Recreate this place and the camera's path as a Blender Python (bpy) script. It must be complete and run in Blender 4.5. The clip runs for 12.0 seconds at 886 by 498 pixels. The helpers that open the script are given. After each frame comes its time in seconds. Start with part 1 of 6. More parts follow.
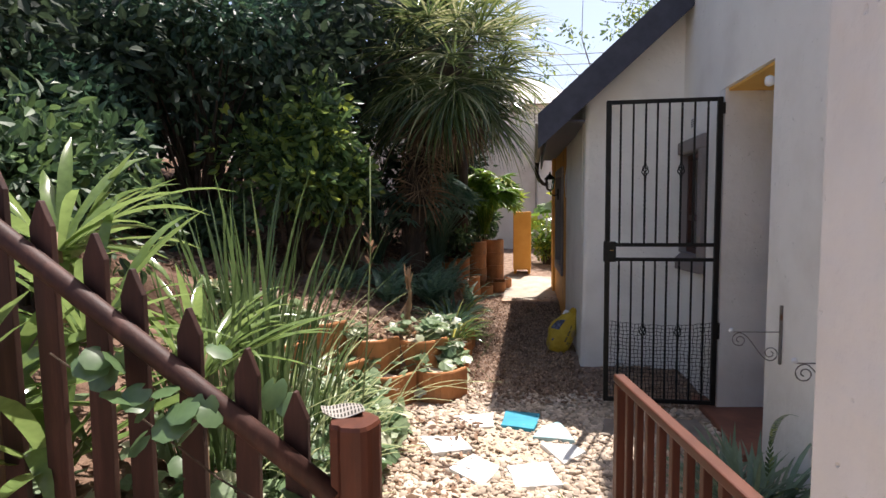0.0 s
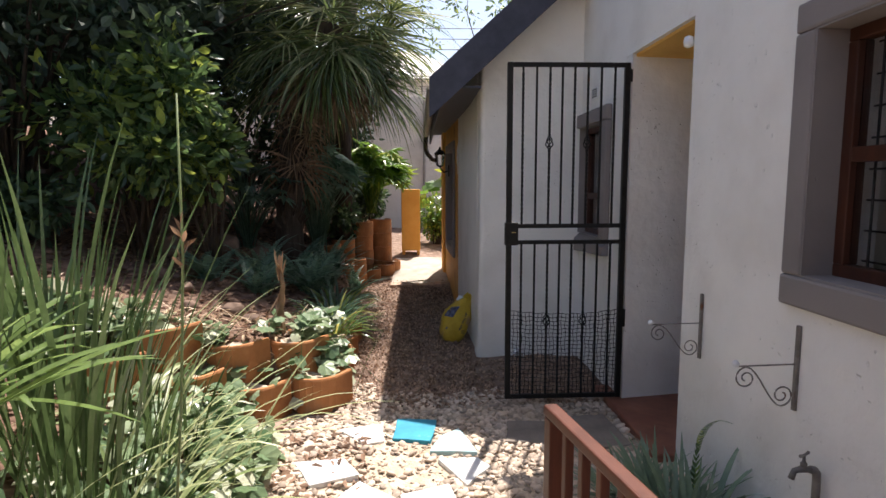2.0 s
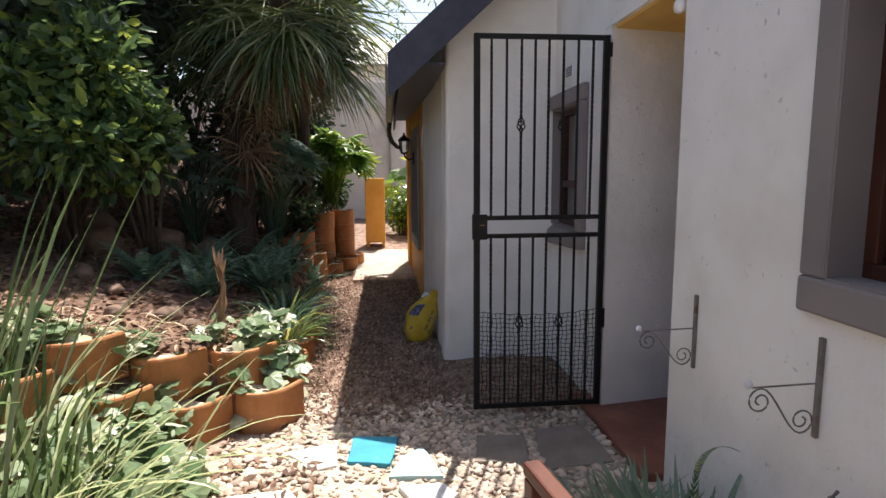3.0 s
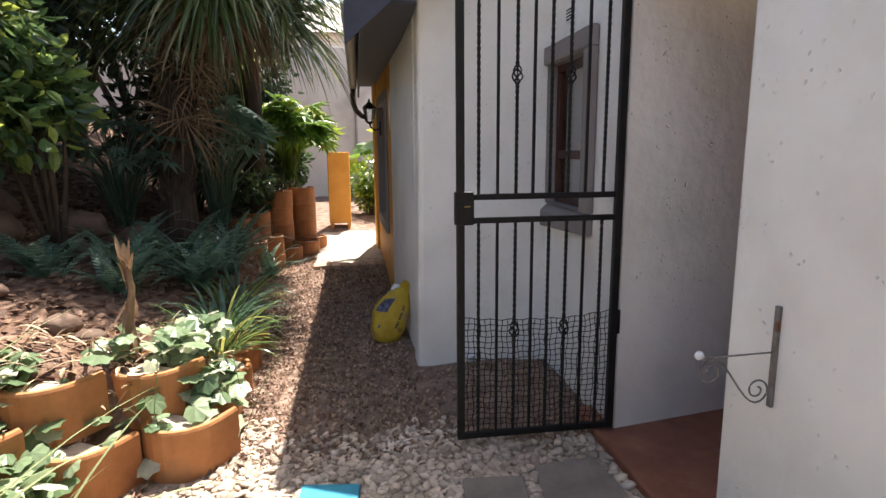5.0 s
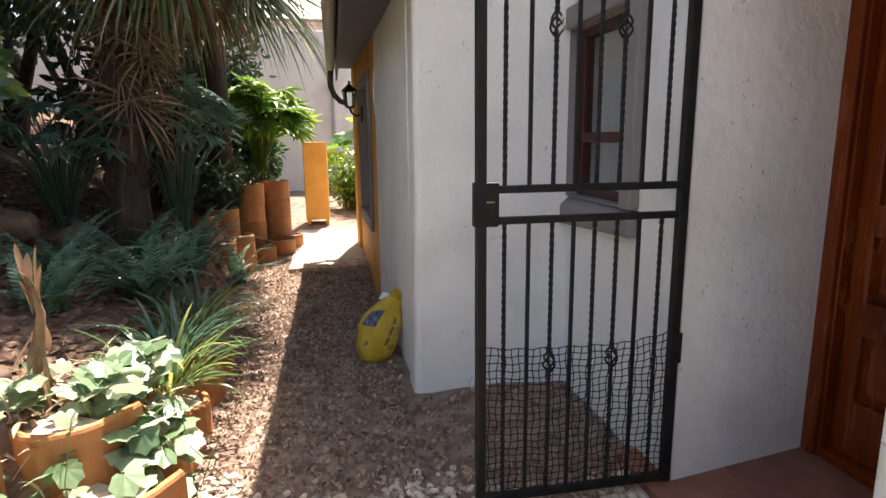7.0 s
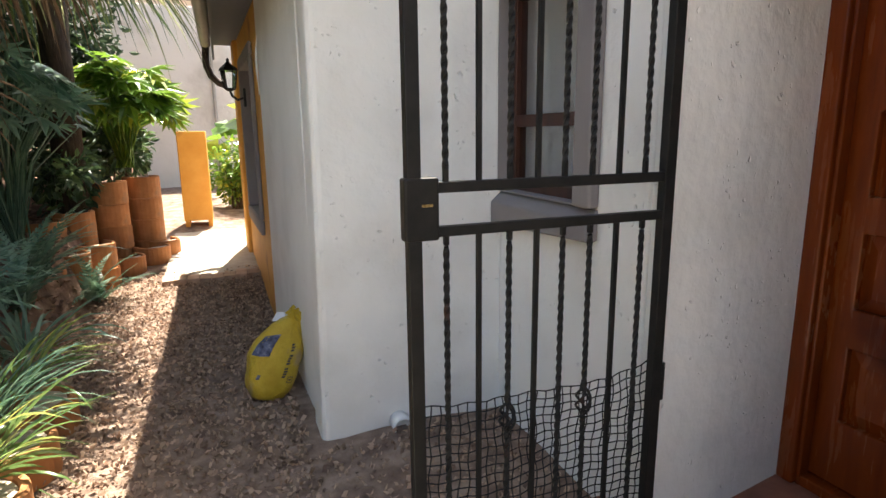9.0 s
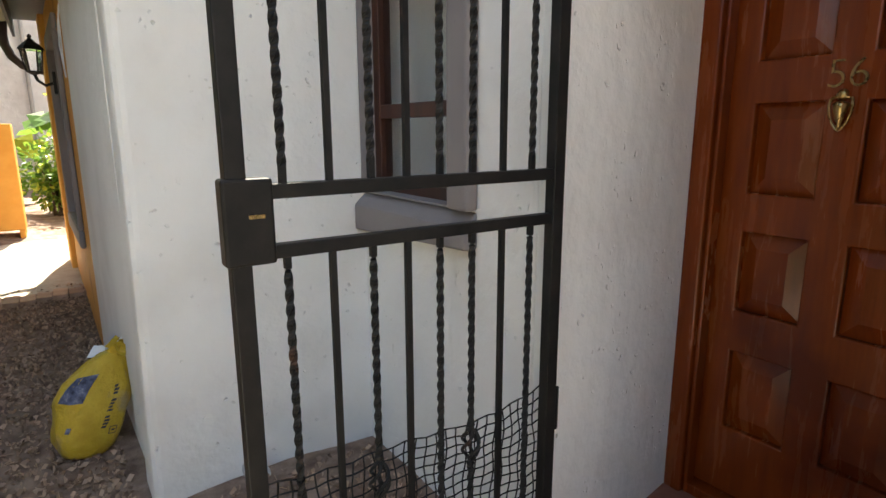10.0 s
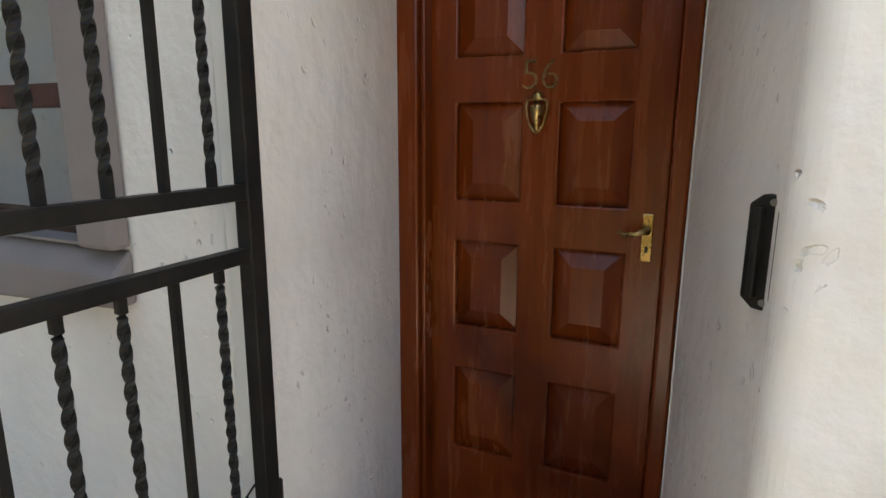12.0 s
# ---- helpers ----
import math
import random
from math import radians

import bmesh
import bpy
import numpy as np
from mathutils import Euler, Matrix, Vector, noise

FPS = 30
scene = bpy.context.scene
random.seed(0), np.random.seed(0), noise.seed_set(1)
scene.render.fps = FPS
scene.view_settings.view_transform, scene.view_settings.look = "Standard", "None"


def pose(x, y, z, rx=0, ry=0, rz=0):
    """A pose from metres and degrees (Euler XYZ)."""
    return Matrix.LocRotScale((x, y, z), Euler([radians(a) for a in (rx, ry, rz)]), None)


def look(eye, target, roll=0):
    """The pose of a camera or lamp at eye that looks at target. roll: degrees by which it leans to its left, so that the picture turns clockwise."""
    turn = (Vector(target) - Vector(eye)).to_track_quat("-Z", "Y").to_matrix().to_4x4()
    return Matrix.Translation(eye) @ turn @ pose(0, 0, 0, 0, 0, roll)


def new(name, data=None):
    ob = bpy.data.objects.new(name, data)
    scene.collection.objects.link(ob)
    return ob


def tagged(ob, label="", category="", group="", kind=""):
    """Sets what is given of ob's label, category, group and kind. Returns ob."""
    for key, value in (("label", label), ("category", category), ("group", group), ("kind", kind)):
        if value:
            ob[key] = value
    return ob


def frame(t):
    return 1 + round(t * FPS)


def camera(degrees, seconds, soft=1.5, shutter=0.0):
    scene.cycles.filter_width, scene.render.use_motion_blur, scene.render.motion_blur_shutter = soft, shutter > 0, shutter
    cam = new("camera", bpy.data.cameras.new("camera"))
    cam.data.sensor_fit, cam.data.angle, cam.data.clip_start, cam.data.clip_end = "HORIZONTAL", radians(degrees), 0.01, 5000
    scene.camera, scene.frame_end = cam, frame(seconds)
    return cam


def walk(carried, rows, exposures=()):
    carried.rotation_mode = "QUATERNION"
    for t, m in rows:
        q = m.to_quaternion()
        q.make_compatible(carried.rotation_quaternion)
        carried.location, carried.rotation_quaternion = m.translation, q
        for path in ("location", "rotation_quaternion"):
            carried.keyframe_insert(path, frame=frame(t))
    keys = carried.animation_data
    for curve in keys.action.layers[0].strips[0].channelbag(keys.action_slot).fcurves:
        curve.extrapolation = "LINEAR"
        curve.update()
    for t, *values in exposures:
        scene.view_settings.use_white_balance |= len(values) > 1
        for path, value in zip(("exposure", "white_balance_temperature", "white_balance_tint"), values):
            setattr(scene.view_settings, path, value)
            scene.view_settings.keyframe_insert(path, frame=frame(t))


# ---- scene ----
cam = camera(76.2, 12.0)
PATH = [
    (0, (0.643, -0.349, 1.552), (0.331, 1.62, 1.403), -0.5),
    (0.5, (0.605, -0.184, 1.558), (0.423, 1.801, 1.39), -0.3),
    (1, (0.607, -0.053, 1.541), (0.518, 1.936, 1.353), -0.3),
    (1.5, (0.609, 0.109, 1.543), (0.603, 2.098, 1.333), -0.3),
    (2, (0.6, 0.277, 1.539), (0.684, 2.262, 1.31), -0.2),
    (2.5, (0.632, 0.467, 1.525), (0.783, 2.446, 1.278), -0.3),
    (3, (0.672, 0.687, 1.527), (0.863, 2.66, 1.26), -0.4),
    (5, (0.735, 1.469, 1.476), (1.026, 3.416, 1.128), -0.5),
    (5.5, (0.751, 1.66, 1.452), (1.051, 3.605, 1.1), -0.5),
    (6, (0.731, 1.835, 1.438), (1.048, 3.776, 1.076), -0.6),
    (6.5, (0.701, 1.985, 1.425), (1.047, 3.921, 1.059), -0.6),
    (8.5, (0.752, 2.595, 1.408), (1.3, 4.476, 1.007), -0.8),
    (9, (0.779, 2.734, 1.386), (1.483, 4.563, 0.984), -0.7),
    (9.5, (0.877, 2.891, 1.361), (1.741, 4.648, 0.956), -0.5),
    (10, (0.951, 3.02, 1.361), (2.05, 4.64, 0.951), -0.2),
    (10.5, (1.019, 3.14, 1.344), (2.372, 4.561, 0.957), -0.1),
    (11, (1.043, 3.233, 1.362), (2.624, 4.391, 0.96), 0.1),
    (11.5, (1.105, 3.285, 1.35), (2.814, 4.242, 0.949), 0.4),
    (12, (1.215, 3.319, 1.359), (3.003, 4.118, 0.953), 0.3),
]
EXPOSURES = [(0, 0.9, 6650, 16), (2.5, 1.0, 6650, 16), (5, 1.53, 6800, 15), (6.5, 1.79, 6850, 13.5), (8.5, 2.14, 7050, 10.5), (10.5, 2.34, 7200, 6.5), (12, 2.44, 7150, 5.5)]
walk(cam, [(t, look(eye, target, roll)) for t, eye, target, roll in PATH], EXPOSURES)

# ---- sky and sun ----
SUN_FROM = Vector((0.155, 0.43, 1.0)).normalized()
world = bpy.data.worlds.new("sky")
scene.world = world
world.use_nodes = True
wn = world.node_tree.nodes
sky = wn.new("ShaderNodeTexSky")
sky.sky_type = "NISHITA"
sky.sun_disc = False
sky.sun_elevation = math.asin(SUN_FROM.z)
sky.sun_rotation = math.atan2(SUN_FROM.x, SUN_FROM.y)
sky.dust_density = 2.2
sky.ozone_density = 0.5
world.node_tree.links.new(sky.outputs[0], wn["Background"].inputs[0])
wn["Background"].inputs[1].default_value = 0.115
sun_data = bpy.data.lights.new("sun", "SUN")
sun_data.energy, sun_data.angle, sun_data.color = 5.0, radians(0.55), (1.0, 0.96, 0.9)
sun = new("sun", sun_data)
sun.matrix_world = look(SUN_FROM * 30, (0, 0, 0))


# ---- materials ----
def mat_base(name):
    m = bpy.data.materials.new(name)
    m.use_nodes = True
    nt = m.node_tree
    return m, nt, nt.nodes, nt.links, nt.nodes["Principled BSDF"]


def ramp_of(nodes, stops):
    r = nodes.new("ShaderNodeValToRGB")
    el = r.color_ramp.elements
    while len(el) < len(stops):
        el.new(0.5)
    for e, (p, c) in zip(el, stops):
        e.position, e.color = p, (*c, 1)
    return r


def rough_mat(name, stops, scale=6.0, fine=60.0, rough=0.8, bump=0.3, metal=0.0, dist=0.01, vary=0.0, stretch=(1, 1, 1), spec=0.3, stain=None, detail=6.0):
    """Noise-coloured surface with grain, bump and stains; vary tints piece by piece."""
    m, nt, nodes, links, bsdf = mat_base(name)
    geo = nodes.new("ShaderNodeTexCoord")
    mp = nodes.new("ShaderNodeMapping")
    mp.inputs["Scale"].default_value = stretch
    links.new(geo.outputs["Object"], mp.inputs[0])
    n1 = nodes.new("ShaderNodeTexNoise")
    n1.inputs["Scale"].default_value, n1.inputs["Detail"].default_value = scale, detail
    n1.inputs["Roughness"].default_value = 0.65
    links.new(mp.outputs[0], n1.inputs["Vector"])
    r = ramp_of(nodes, stops)
    links.new(n1.outputs["Fac"], r.inputs[0])
    col = r.outputs[0]
    n2 = nodes.new("ShaderNodeTexNoise")
    n2.inputs["Scale"].default_value, n2.inputs["Detail"].default_value = fine, 4.0
    links.new(mp.outputs[0], n2.inputs["Vector"])
    if stain:
        n3 = nodes.new("ShaderNodeTexNoise")
        n3.inputs["Scale"].default_value, n3.inputs["Detail"].default_value = stain[1], 8.0
        links.new(geo.outputs["Object"], n3.inputs["Vector"])
        r3 = ramp_of(nodes, [(stain[2], (0, 0, 0)), (min(1, stain[2] + 0.12), (1, 1, 1))])
        links.new(n3.outputs["Fac"], r3.inputs[0])
        mx = nodes.new("ShaderNodeMixRGB")
        mx.inputs[2].default_value = (*stain[0], 1)
        links.new(r3.outputs[0], mx.inputs[0])
        links.new(col, mx.inputs[1])
        col = mx.outputs[0]
    if vary:
        info = nodes.new("ShaderNodeObjectInfo")
        geo2 = nodes.new("ShaderNodeNewGeometry")
        add = nodes.new("ShaderNodeMath")
        add.operation = "ADD"
        links.new(info.outputs["Random"], add.inputs[0])
        links.new(geo2.outputs["Random Per Island"], add.inputs[1])
        fr = nodes.new("ShaderNodeMath")
        fr.operation = "FRACT"
        links.new(add.outputs[0], fr.inputs[0])
        mr = nodes.new("ShaderNodeMapRange")
        mr.inputs[3].default_value, mr.inputs[4].default_value = 1 - vary, 1 + vary
        links.new(fr.outputs[0], mr.inputs[0])
        hs = nodes.new("ShaderNodeHueSaturation")
        links.new(mr.outputs[0], hs.inputs["Value"])
        links.new(col, hs.inputs["Color"])
        col = hs.outputs[0]
    links.new(col, bsdf.inputs["Base Color"])
    bsdf.inputs["Metallic"].default_value = metal
    bsdf.inputs["Specular IOR Level"].default_value = spec
    rr = nodes.new("ShaderNodeMapRange")
    rr.inputs[3].default_value, rr.inputs[4].default_value = max(0.02, rough - 0.12), min(1, rough + 0.12)
    links.new(n1.outputs["Fac"], rr.inputs[0])
    links.new(rr.outputs[0], bsdf.inputs["Roughness"])
    if bump:
        ad = nodes.new("ShaderNodeMath")
        ad.operation = "MULTIPLY_ADD"
        ad.inputs[1].default_value = 0.4
        links.new(n2.outputs["Fac"], ad.inputs[0])
        links.new(n1.outputs["Fac"], ad.inputs[2])
        b = nodes.new("ShaderNodeBump")
        b.inputs["Strength"].default_value, b.inputs["Distance"].default_value = bump, dist
        links.new(ad.outputs[0], b.inputs["Height"])
        links.new(b.outputs[0], bsdf.inputs["Normal"])
    return m


def plaster_mat(name, base, dirt, scale=1.0, bump=0.8):
    """Hand-trowelled painted plaster: broad undulation, small pits and trowel marks, faint grime."""
    m, nt, nodes, links, bsdf = mat_base(name)
    geo = nodes.new("ShaderNodeTexCoord")
    n1 = nodes.new("ShaderNodeTexNoise")
    n1.inputs["Scale"].default_value, n1.inputs["Detail"].default_value = 2.2 * scale, 9.0
    links.new(geo.outputs["Object"], n1.inputs["Vector"])
    r = ramp_of(nodes, [(0.32, dirt), (0.5, base), (0.75, tuple(min(0.86, c * 1.06) for c in base))])
    links.new(n1.outputs["Fac"], r.inputs[0])
    links.new(r.outputs[0], bsdf.inputs["Base Color"])
    bsdf.inputs["Roughness"].default_value = 0.75
    bsdf.inputs["Specular IOR Level"].default_value = 0.25
    n2 = nodes.new("ShaderNodeTexNoise")
    n2.inputs["Scale"].default_value, n2.inputs["Detail"].default_value = 11.0 * scale, 5.0
    links.new(geo.outputs["Object"], n2.inputs["Vector"])
    vo = nodes.new("ShaderNodeTexVoronoi")
    vo.inputs["Scale"].default_value = 26.0 * scale
    warp = nodes.new("ShaderNodeVectorMath")
    warp.operation = "MULTIPLY_ADD"
    warp.inputs[1].default_value = (0.09, 0.09, 0.09)
    links.new(n2.outputs["Color"], warp.inputs[0])
    links.new(geo.outputs["Object"], warp.inputs[2])
    links.new(warp.outputs[0], vo.inputs["Vector"])
    pit = ramp_of(nodes, [(0.0, (0, 0, 0)), (0.2, (1, 1, 1))])
    links.new(vo.outputs["Distance"], pit.inputs[0])
    n4 = nodes.new("ShaderNodeTexNoise")
    n4.inputs["Scale"].default_value = 7.0 * scale
    links.new(geo.outputs["Object"], n4.inputs["Vector"])
    gate_r = ramp_of(nodes, [(0.53, (1, 1, 1)), (0.62, (0, 0, 0))])
    links.new(n4.outputs["Fac"], gate_r.inputs[0])
    mx = nodes.new("ShaderNodeMath")
    mx.operation = "MAXIMUM"
    links.new(pit.outputs[0], mx.inputs[0])
    links.new(gate_r.outputs[0], mx.inputs[1])
    ad = nodes.new("ShaderNodeMath")
    ad.operation = "MULTIPLY_ADD"
    ad.inputs[1].default_value = 0.8
    links.new(mx.outputs[0], ad.inputs[0])
    links.new(n2.outputs["Fac"], ad.inputs[2])
    b = nodes.new("ShaderNodeBump")
    b.inputs["Strength"].default_value, b.inputs["Distance"].default_value = bump, 0.015
    links.new(ad.outputs[0], b.inputs["Height"])
    links.new(b.outputs[0], bsdf.inputs["Normal"])
    return m


def leaf_mat(name, dark, light, back=0.5, gloss=0.35, tip=None):
    """Leaves that vary one by one and let sunlight through."""
    m, nt, nodes, links, bsdf = mat_base(name)
    geo = nodes.new("ShaderNodeNewGeometry")
    stops = [(0.0, dark), (0.7, light)] + ([(1.0, tip)] if tip else [])
    r = ramp_of(nodes, stops)
    links.new(geo.outputs["Random Per Island"], r.inputs[0])
    co = nodes.new("ShaderNodeTexCoord")
    n = nodes.new("ShaderNodeTexNoise")
    n.inputs["Scale"].default_value = 25.0
    links.new(co.outputs["Object"], n.inputs["Vector"])
    hs = nodes.new("ShaderNodeHueSaturation")
    mr = nodes.new("ShaderNodeMapRange")
    mr.inputs[3].default_value, mr.inputs[4].default_value = 0.65, 1.35
    links.new(n.outputs["Fac"], mr.inputs[0])
    links.new(mr.outputs[0], hs.inputs["Value"])
    links.new(r.outputs[0], hs.inputs["Color"])
    links.new(hs.outputs[0], bsdf.inputs["Base Color"])
    bsdf.inputs["Roughness"].default_value = gloss
    bsdf.inputs["Specular IOR Level"].default_value = 0.5
    tr = nodes.new("ShaderNodeBsdfTranslucent")
    hs2 = nodes.new("ShaderNodeHueSaturation")
    hs2.inputs["Hue"].default_value, hs2.inputs["Value"].default_value = 0.485, 1.6
    links.new(hs.outputs[0], hs2.inputs["Color"])
    links.new(hs2.outputs[0], tr.inputs[0])
    mix = nodes.new("ShaderNodeMixShader")
    mix.inputs[0].default_value = back * 0.6
    links.new(bsdf.outputs[0], mix.inputs[1])
    links.new(tr.outputs[0], mix.inputs[2])
    links.new(mix.outputs[0], nodes["Material Output"].inputs[0])
    return m


def glass_mat(name):
    m, nt, nodes, links, bsdf = mat_base(name)
    bsdf.inputs["Base Color"].default_value = (0.9, 0.93, 0.93, 1)
    bsdf.inputs["Transmission Weight"].default_value = 1.0
    bsdf.inputs["Roughness"].default_value = 0.02
    bsdf.inputs["IOR"].default_value = 1.45
    return m


PLASTER = plaster_mat("painted_plaster", (0.79, 0.775, 0.74), (0.71, 0.69, 0.65))
PLASTER_YELLOW = plaster_mat("ochre_plaster", (0.72, 0.46, 0.14), (0.6, 0.36, 0.1))
SURROUND = plaster_mat("grey_brown_plaster", (0.23, 0.205, 0.2), (0.19, 0.17, 0.165), bump=0.3)
FAR_WALL = plaster_mat("weathered_white_plaster", (0.72, 0.68, 0.62), (0.5, 0.46, 0.4), 0.6)
IRON = rough_mat("black_iron", [(0.3, (0.007, 0.007, 0.007)), (0.7, (0.02, 0.018, 0.016))], 14, 120, 0.5, 0.15, 0.0, 0.002, stain=((0.09, 0.035, 0.018), 9.0, 0.66), spec=0.22)
IRON_OLD = rough_mat("weathered_iron", [(0.3, (0.13, 0.115, 0.105)), (0.7, (0.27, 0.25, 0.23))], 20, 120, 0.6, 0.2, 0.3, 0.002, stain=((0.14, 0.06, 0.03), 12, 0.6))
DOORWOOD = rough_mat("varnished_meranti", [(0.25, (0.09, 0.014, 0.002)), (0.5, (0.16, 0.028, 0.004)), (0.8, (0.235, 0.052, 0.008))], 5, 90, 0.26, 0.1, 0, 0.002, stretch=(1, 3.5, 0.35), spec=0.35, stain=((0.085, 0.013, 0.0025), 2.0, 0.56))
FRAMEWOOD = rough_mat("window_wood", [(0.3, (0.03, 0.011, 0.007)), (0.7, (0.075, 0.025, 0.014))], 6, 90, 0.45, 0.15, 0, 0.002, stretch=(3, 3, 0.4))
FENCEWOOD = rough_mat("stained_fence_wood", [(0.25, (0.02, 0.009, 0.007)), (0.55, (0.052, 0.022, 0.016)), (0.8, (0.11, 0.052, 0.04))], 7, 70, 0.6, 0.35, 0, 0.004, vary=0.2, stretch=(3, 3, 0.3))
RAILWOOD = rough_mat("oiled_rail_wood", [(0.25, (0.045, 0.013, 0.007)), (0.6, (0.095, 0.029, 0.015)), (0.85, (0.14, 0.05, 0.028))], 7, 80, 0.5, 0.3, 0, 0.003, vary=0.15, stretch=(3, 1, 0.4))
TERRA = rough_mat("terracotta_block", [(0.25, (0.28, 0.11, 0.042)), (0.55, (0.45, 0.2, 0.08)), (0.8, (0.53, 0.27, 0.125))], 4, 90, 0.85, 0.4, 0, 0.006, vary=0.14, stain=((0.25, 0.16, 0.1), 3.5, 0.6))
OCHRE = rough_mat("ochre_paint", [(0.3, (0.6, 0.28, 0.05)), (0.7, (0.72, 0.38, 0.09))], 3, 60, 0.7, 0.25, 0, 0.004, stain=((0.4, 0.17, 0.05), 3, 0.62))
ROOF = rough_mat("dark_blue_roof", [(0.3, (0.035, 0.04, 0.06)), (0.7, (0.07, 0.075, 0.1))], 6, 60, 0.6, 0.2, 0, 0.004)
GUTTER = rough_mat("painted_gutter", [(0.3, (0.3, 0.28, 0.25)), (0.7, (0.42, 0.39, 0.34))], 6, 60, 0.5, 0.1, 0, 0.003)
PIPE = rough_mat("brown_pipe", [(0.3, (0.035, 0.025, 0.022)), (0.7, (0.07, 0.05, 0.045))], 10, 60, 0.5, 0.1, 0, 0.003)
FLOORRED = rough_mat("red_polished_floor", [(0.25, (0.16, 0.058, 0.034)), (0.55, (0.27, 0.11, 0.068)), (0.8, (0.36, 0.17, 0.11))], 5, 50, 0.5, 0.2, 0, 0.003, stain=((0.3, 0.22, 0.17), 3, 0.62))
PEBBLE = rough_mat("pebbles", [(0.2, (0.3, 0.22, 0.155)), (0.5, (0.46, 0.37, 0.285)), (0.8, (0.6, 0.53, 0.45))], 3, 60, 0.8, 0.2, 0, 0.004, vary=0.4)
BARK = rough_mat("bark", [(0.3, (0.035, 0.024, 0.016)), (0.7, (0.12, 0.085, 0.06))], 8, 60, 0.9, 0.9, 0, 0.02, stretch=(2, 2, 0.5))
ROCK = rough_mat("garden_rock", [(0.3, (0.1, 0.062, 0.042)), (0.7, (0.24, 0.165, 0.12))], 5, 60, 0.85, 0.5, 0, 0.01, vary=0.25)
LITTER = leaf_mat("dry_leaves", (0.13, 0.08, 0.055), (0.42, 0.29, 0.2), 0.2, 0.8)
# dark copy of the dry leaves, with the bank's shade in its colour
LITTER_DARK = leaf_mat("shaded_leaves", (0.08, 0.045, 0.028), (0.26, 0.16, 0.1), 0.2, 0.8)
BRASS = rough_mat("worn_brass", [(0.3, (0.3, 0.2, 0.08)), (0.7, (0.5, 0.36, 0.16))], 30, 200, 0.28, 0.05, 1.0, 0.001)
GLASS = glass_mat("window_glass")
# near-black colour standing in for the shade inside openings
DARK = rough_mat("opening_shade", [(0.3, (0.03, 0.028, 0.026)), (0.7, (0.05, 0.045, 0.04))], 3, 30, 0.9, 0.1)
BLIND = rough_mat("white_blind", [(0.3, (0.68, 0.68, 0.68)), (0.7, (0.78, 0.78, 0.77))], 3, 40, 0.7, 0.05)
LEAF_DARK = leaf_mat("dark_leaf", (0.025, 0.052, 0.024), (0.06, 0.115, 0.05), 0.5, 0.5, (0.11, 0.18, 0.06))
# leaf colour lowered to paint in the gloom at the back of the bank
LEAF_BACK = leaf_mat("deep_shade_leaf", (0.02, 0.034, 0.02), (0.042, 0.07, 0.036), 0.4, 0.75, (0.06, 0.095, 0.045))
LEAF_TEAL = leaf_mat("blue_green_canopy_leaf", (0.025, 0.06, 0.04), (0.065, 0.13, 0.08), 0.5, 0.45, (0.11, 0.2, 0.1))
LEAF_MID = leaf_mat("mid_leaf", (0.035, 0.075, 0.03), (0.105, 0.18, 0.06), 0.65, 0.3, (0.3, 0.38, 0.07))
LEAF_BRIGHT = leaf_mat("bright_leaf", (0.05, 0.12, 0.015), (0.12, 0.23, 0.03), 0.6, 0.3, (0.3, 0.33, 0.04))
LEAF_STRAP = leaf_mat("strap_leaf", (0.06, 0.12, 0.035), (0.16, 0.235, 0.075), 0.65, 0.2, (0.42, 0.4, 0.1))
LEAF_IVY = leaf_mat("variegated_ivy_leaf", (0.075, 0.14, 0.06), (0.24, 0.32, 0.18), 0.45, 0.35, (0.55, 0.56, 0.42))
LEAF_GREY = leaf_mat("blue_green_leaf", (0.05, 0.11, 0.07), (0.14, 0.23, 0.15), 0.5, 0.35)
LEAF_DRY = leaf_mat("dead_leaf", (0.12, 0.07, 0.035), (0.32, 0.21, 0.12), 0.3, 0.7)


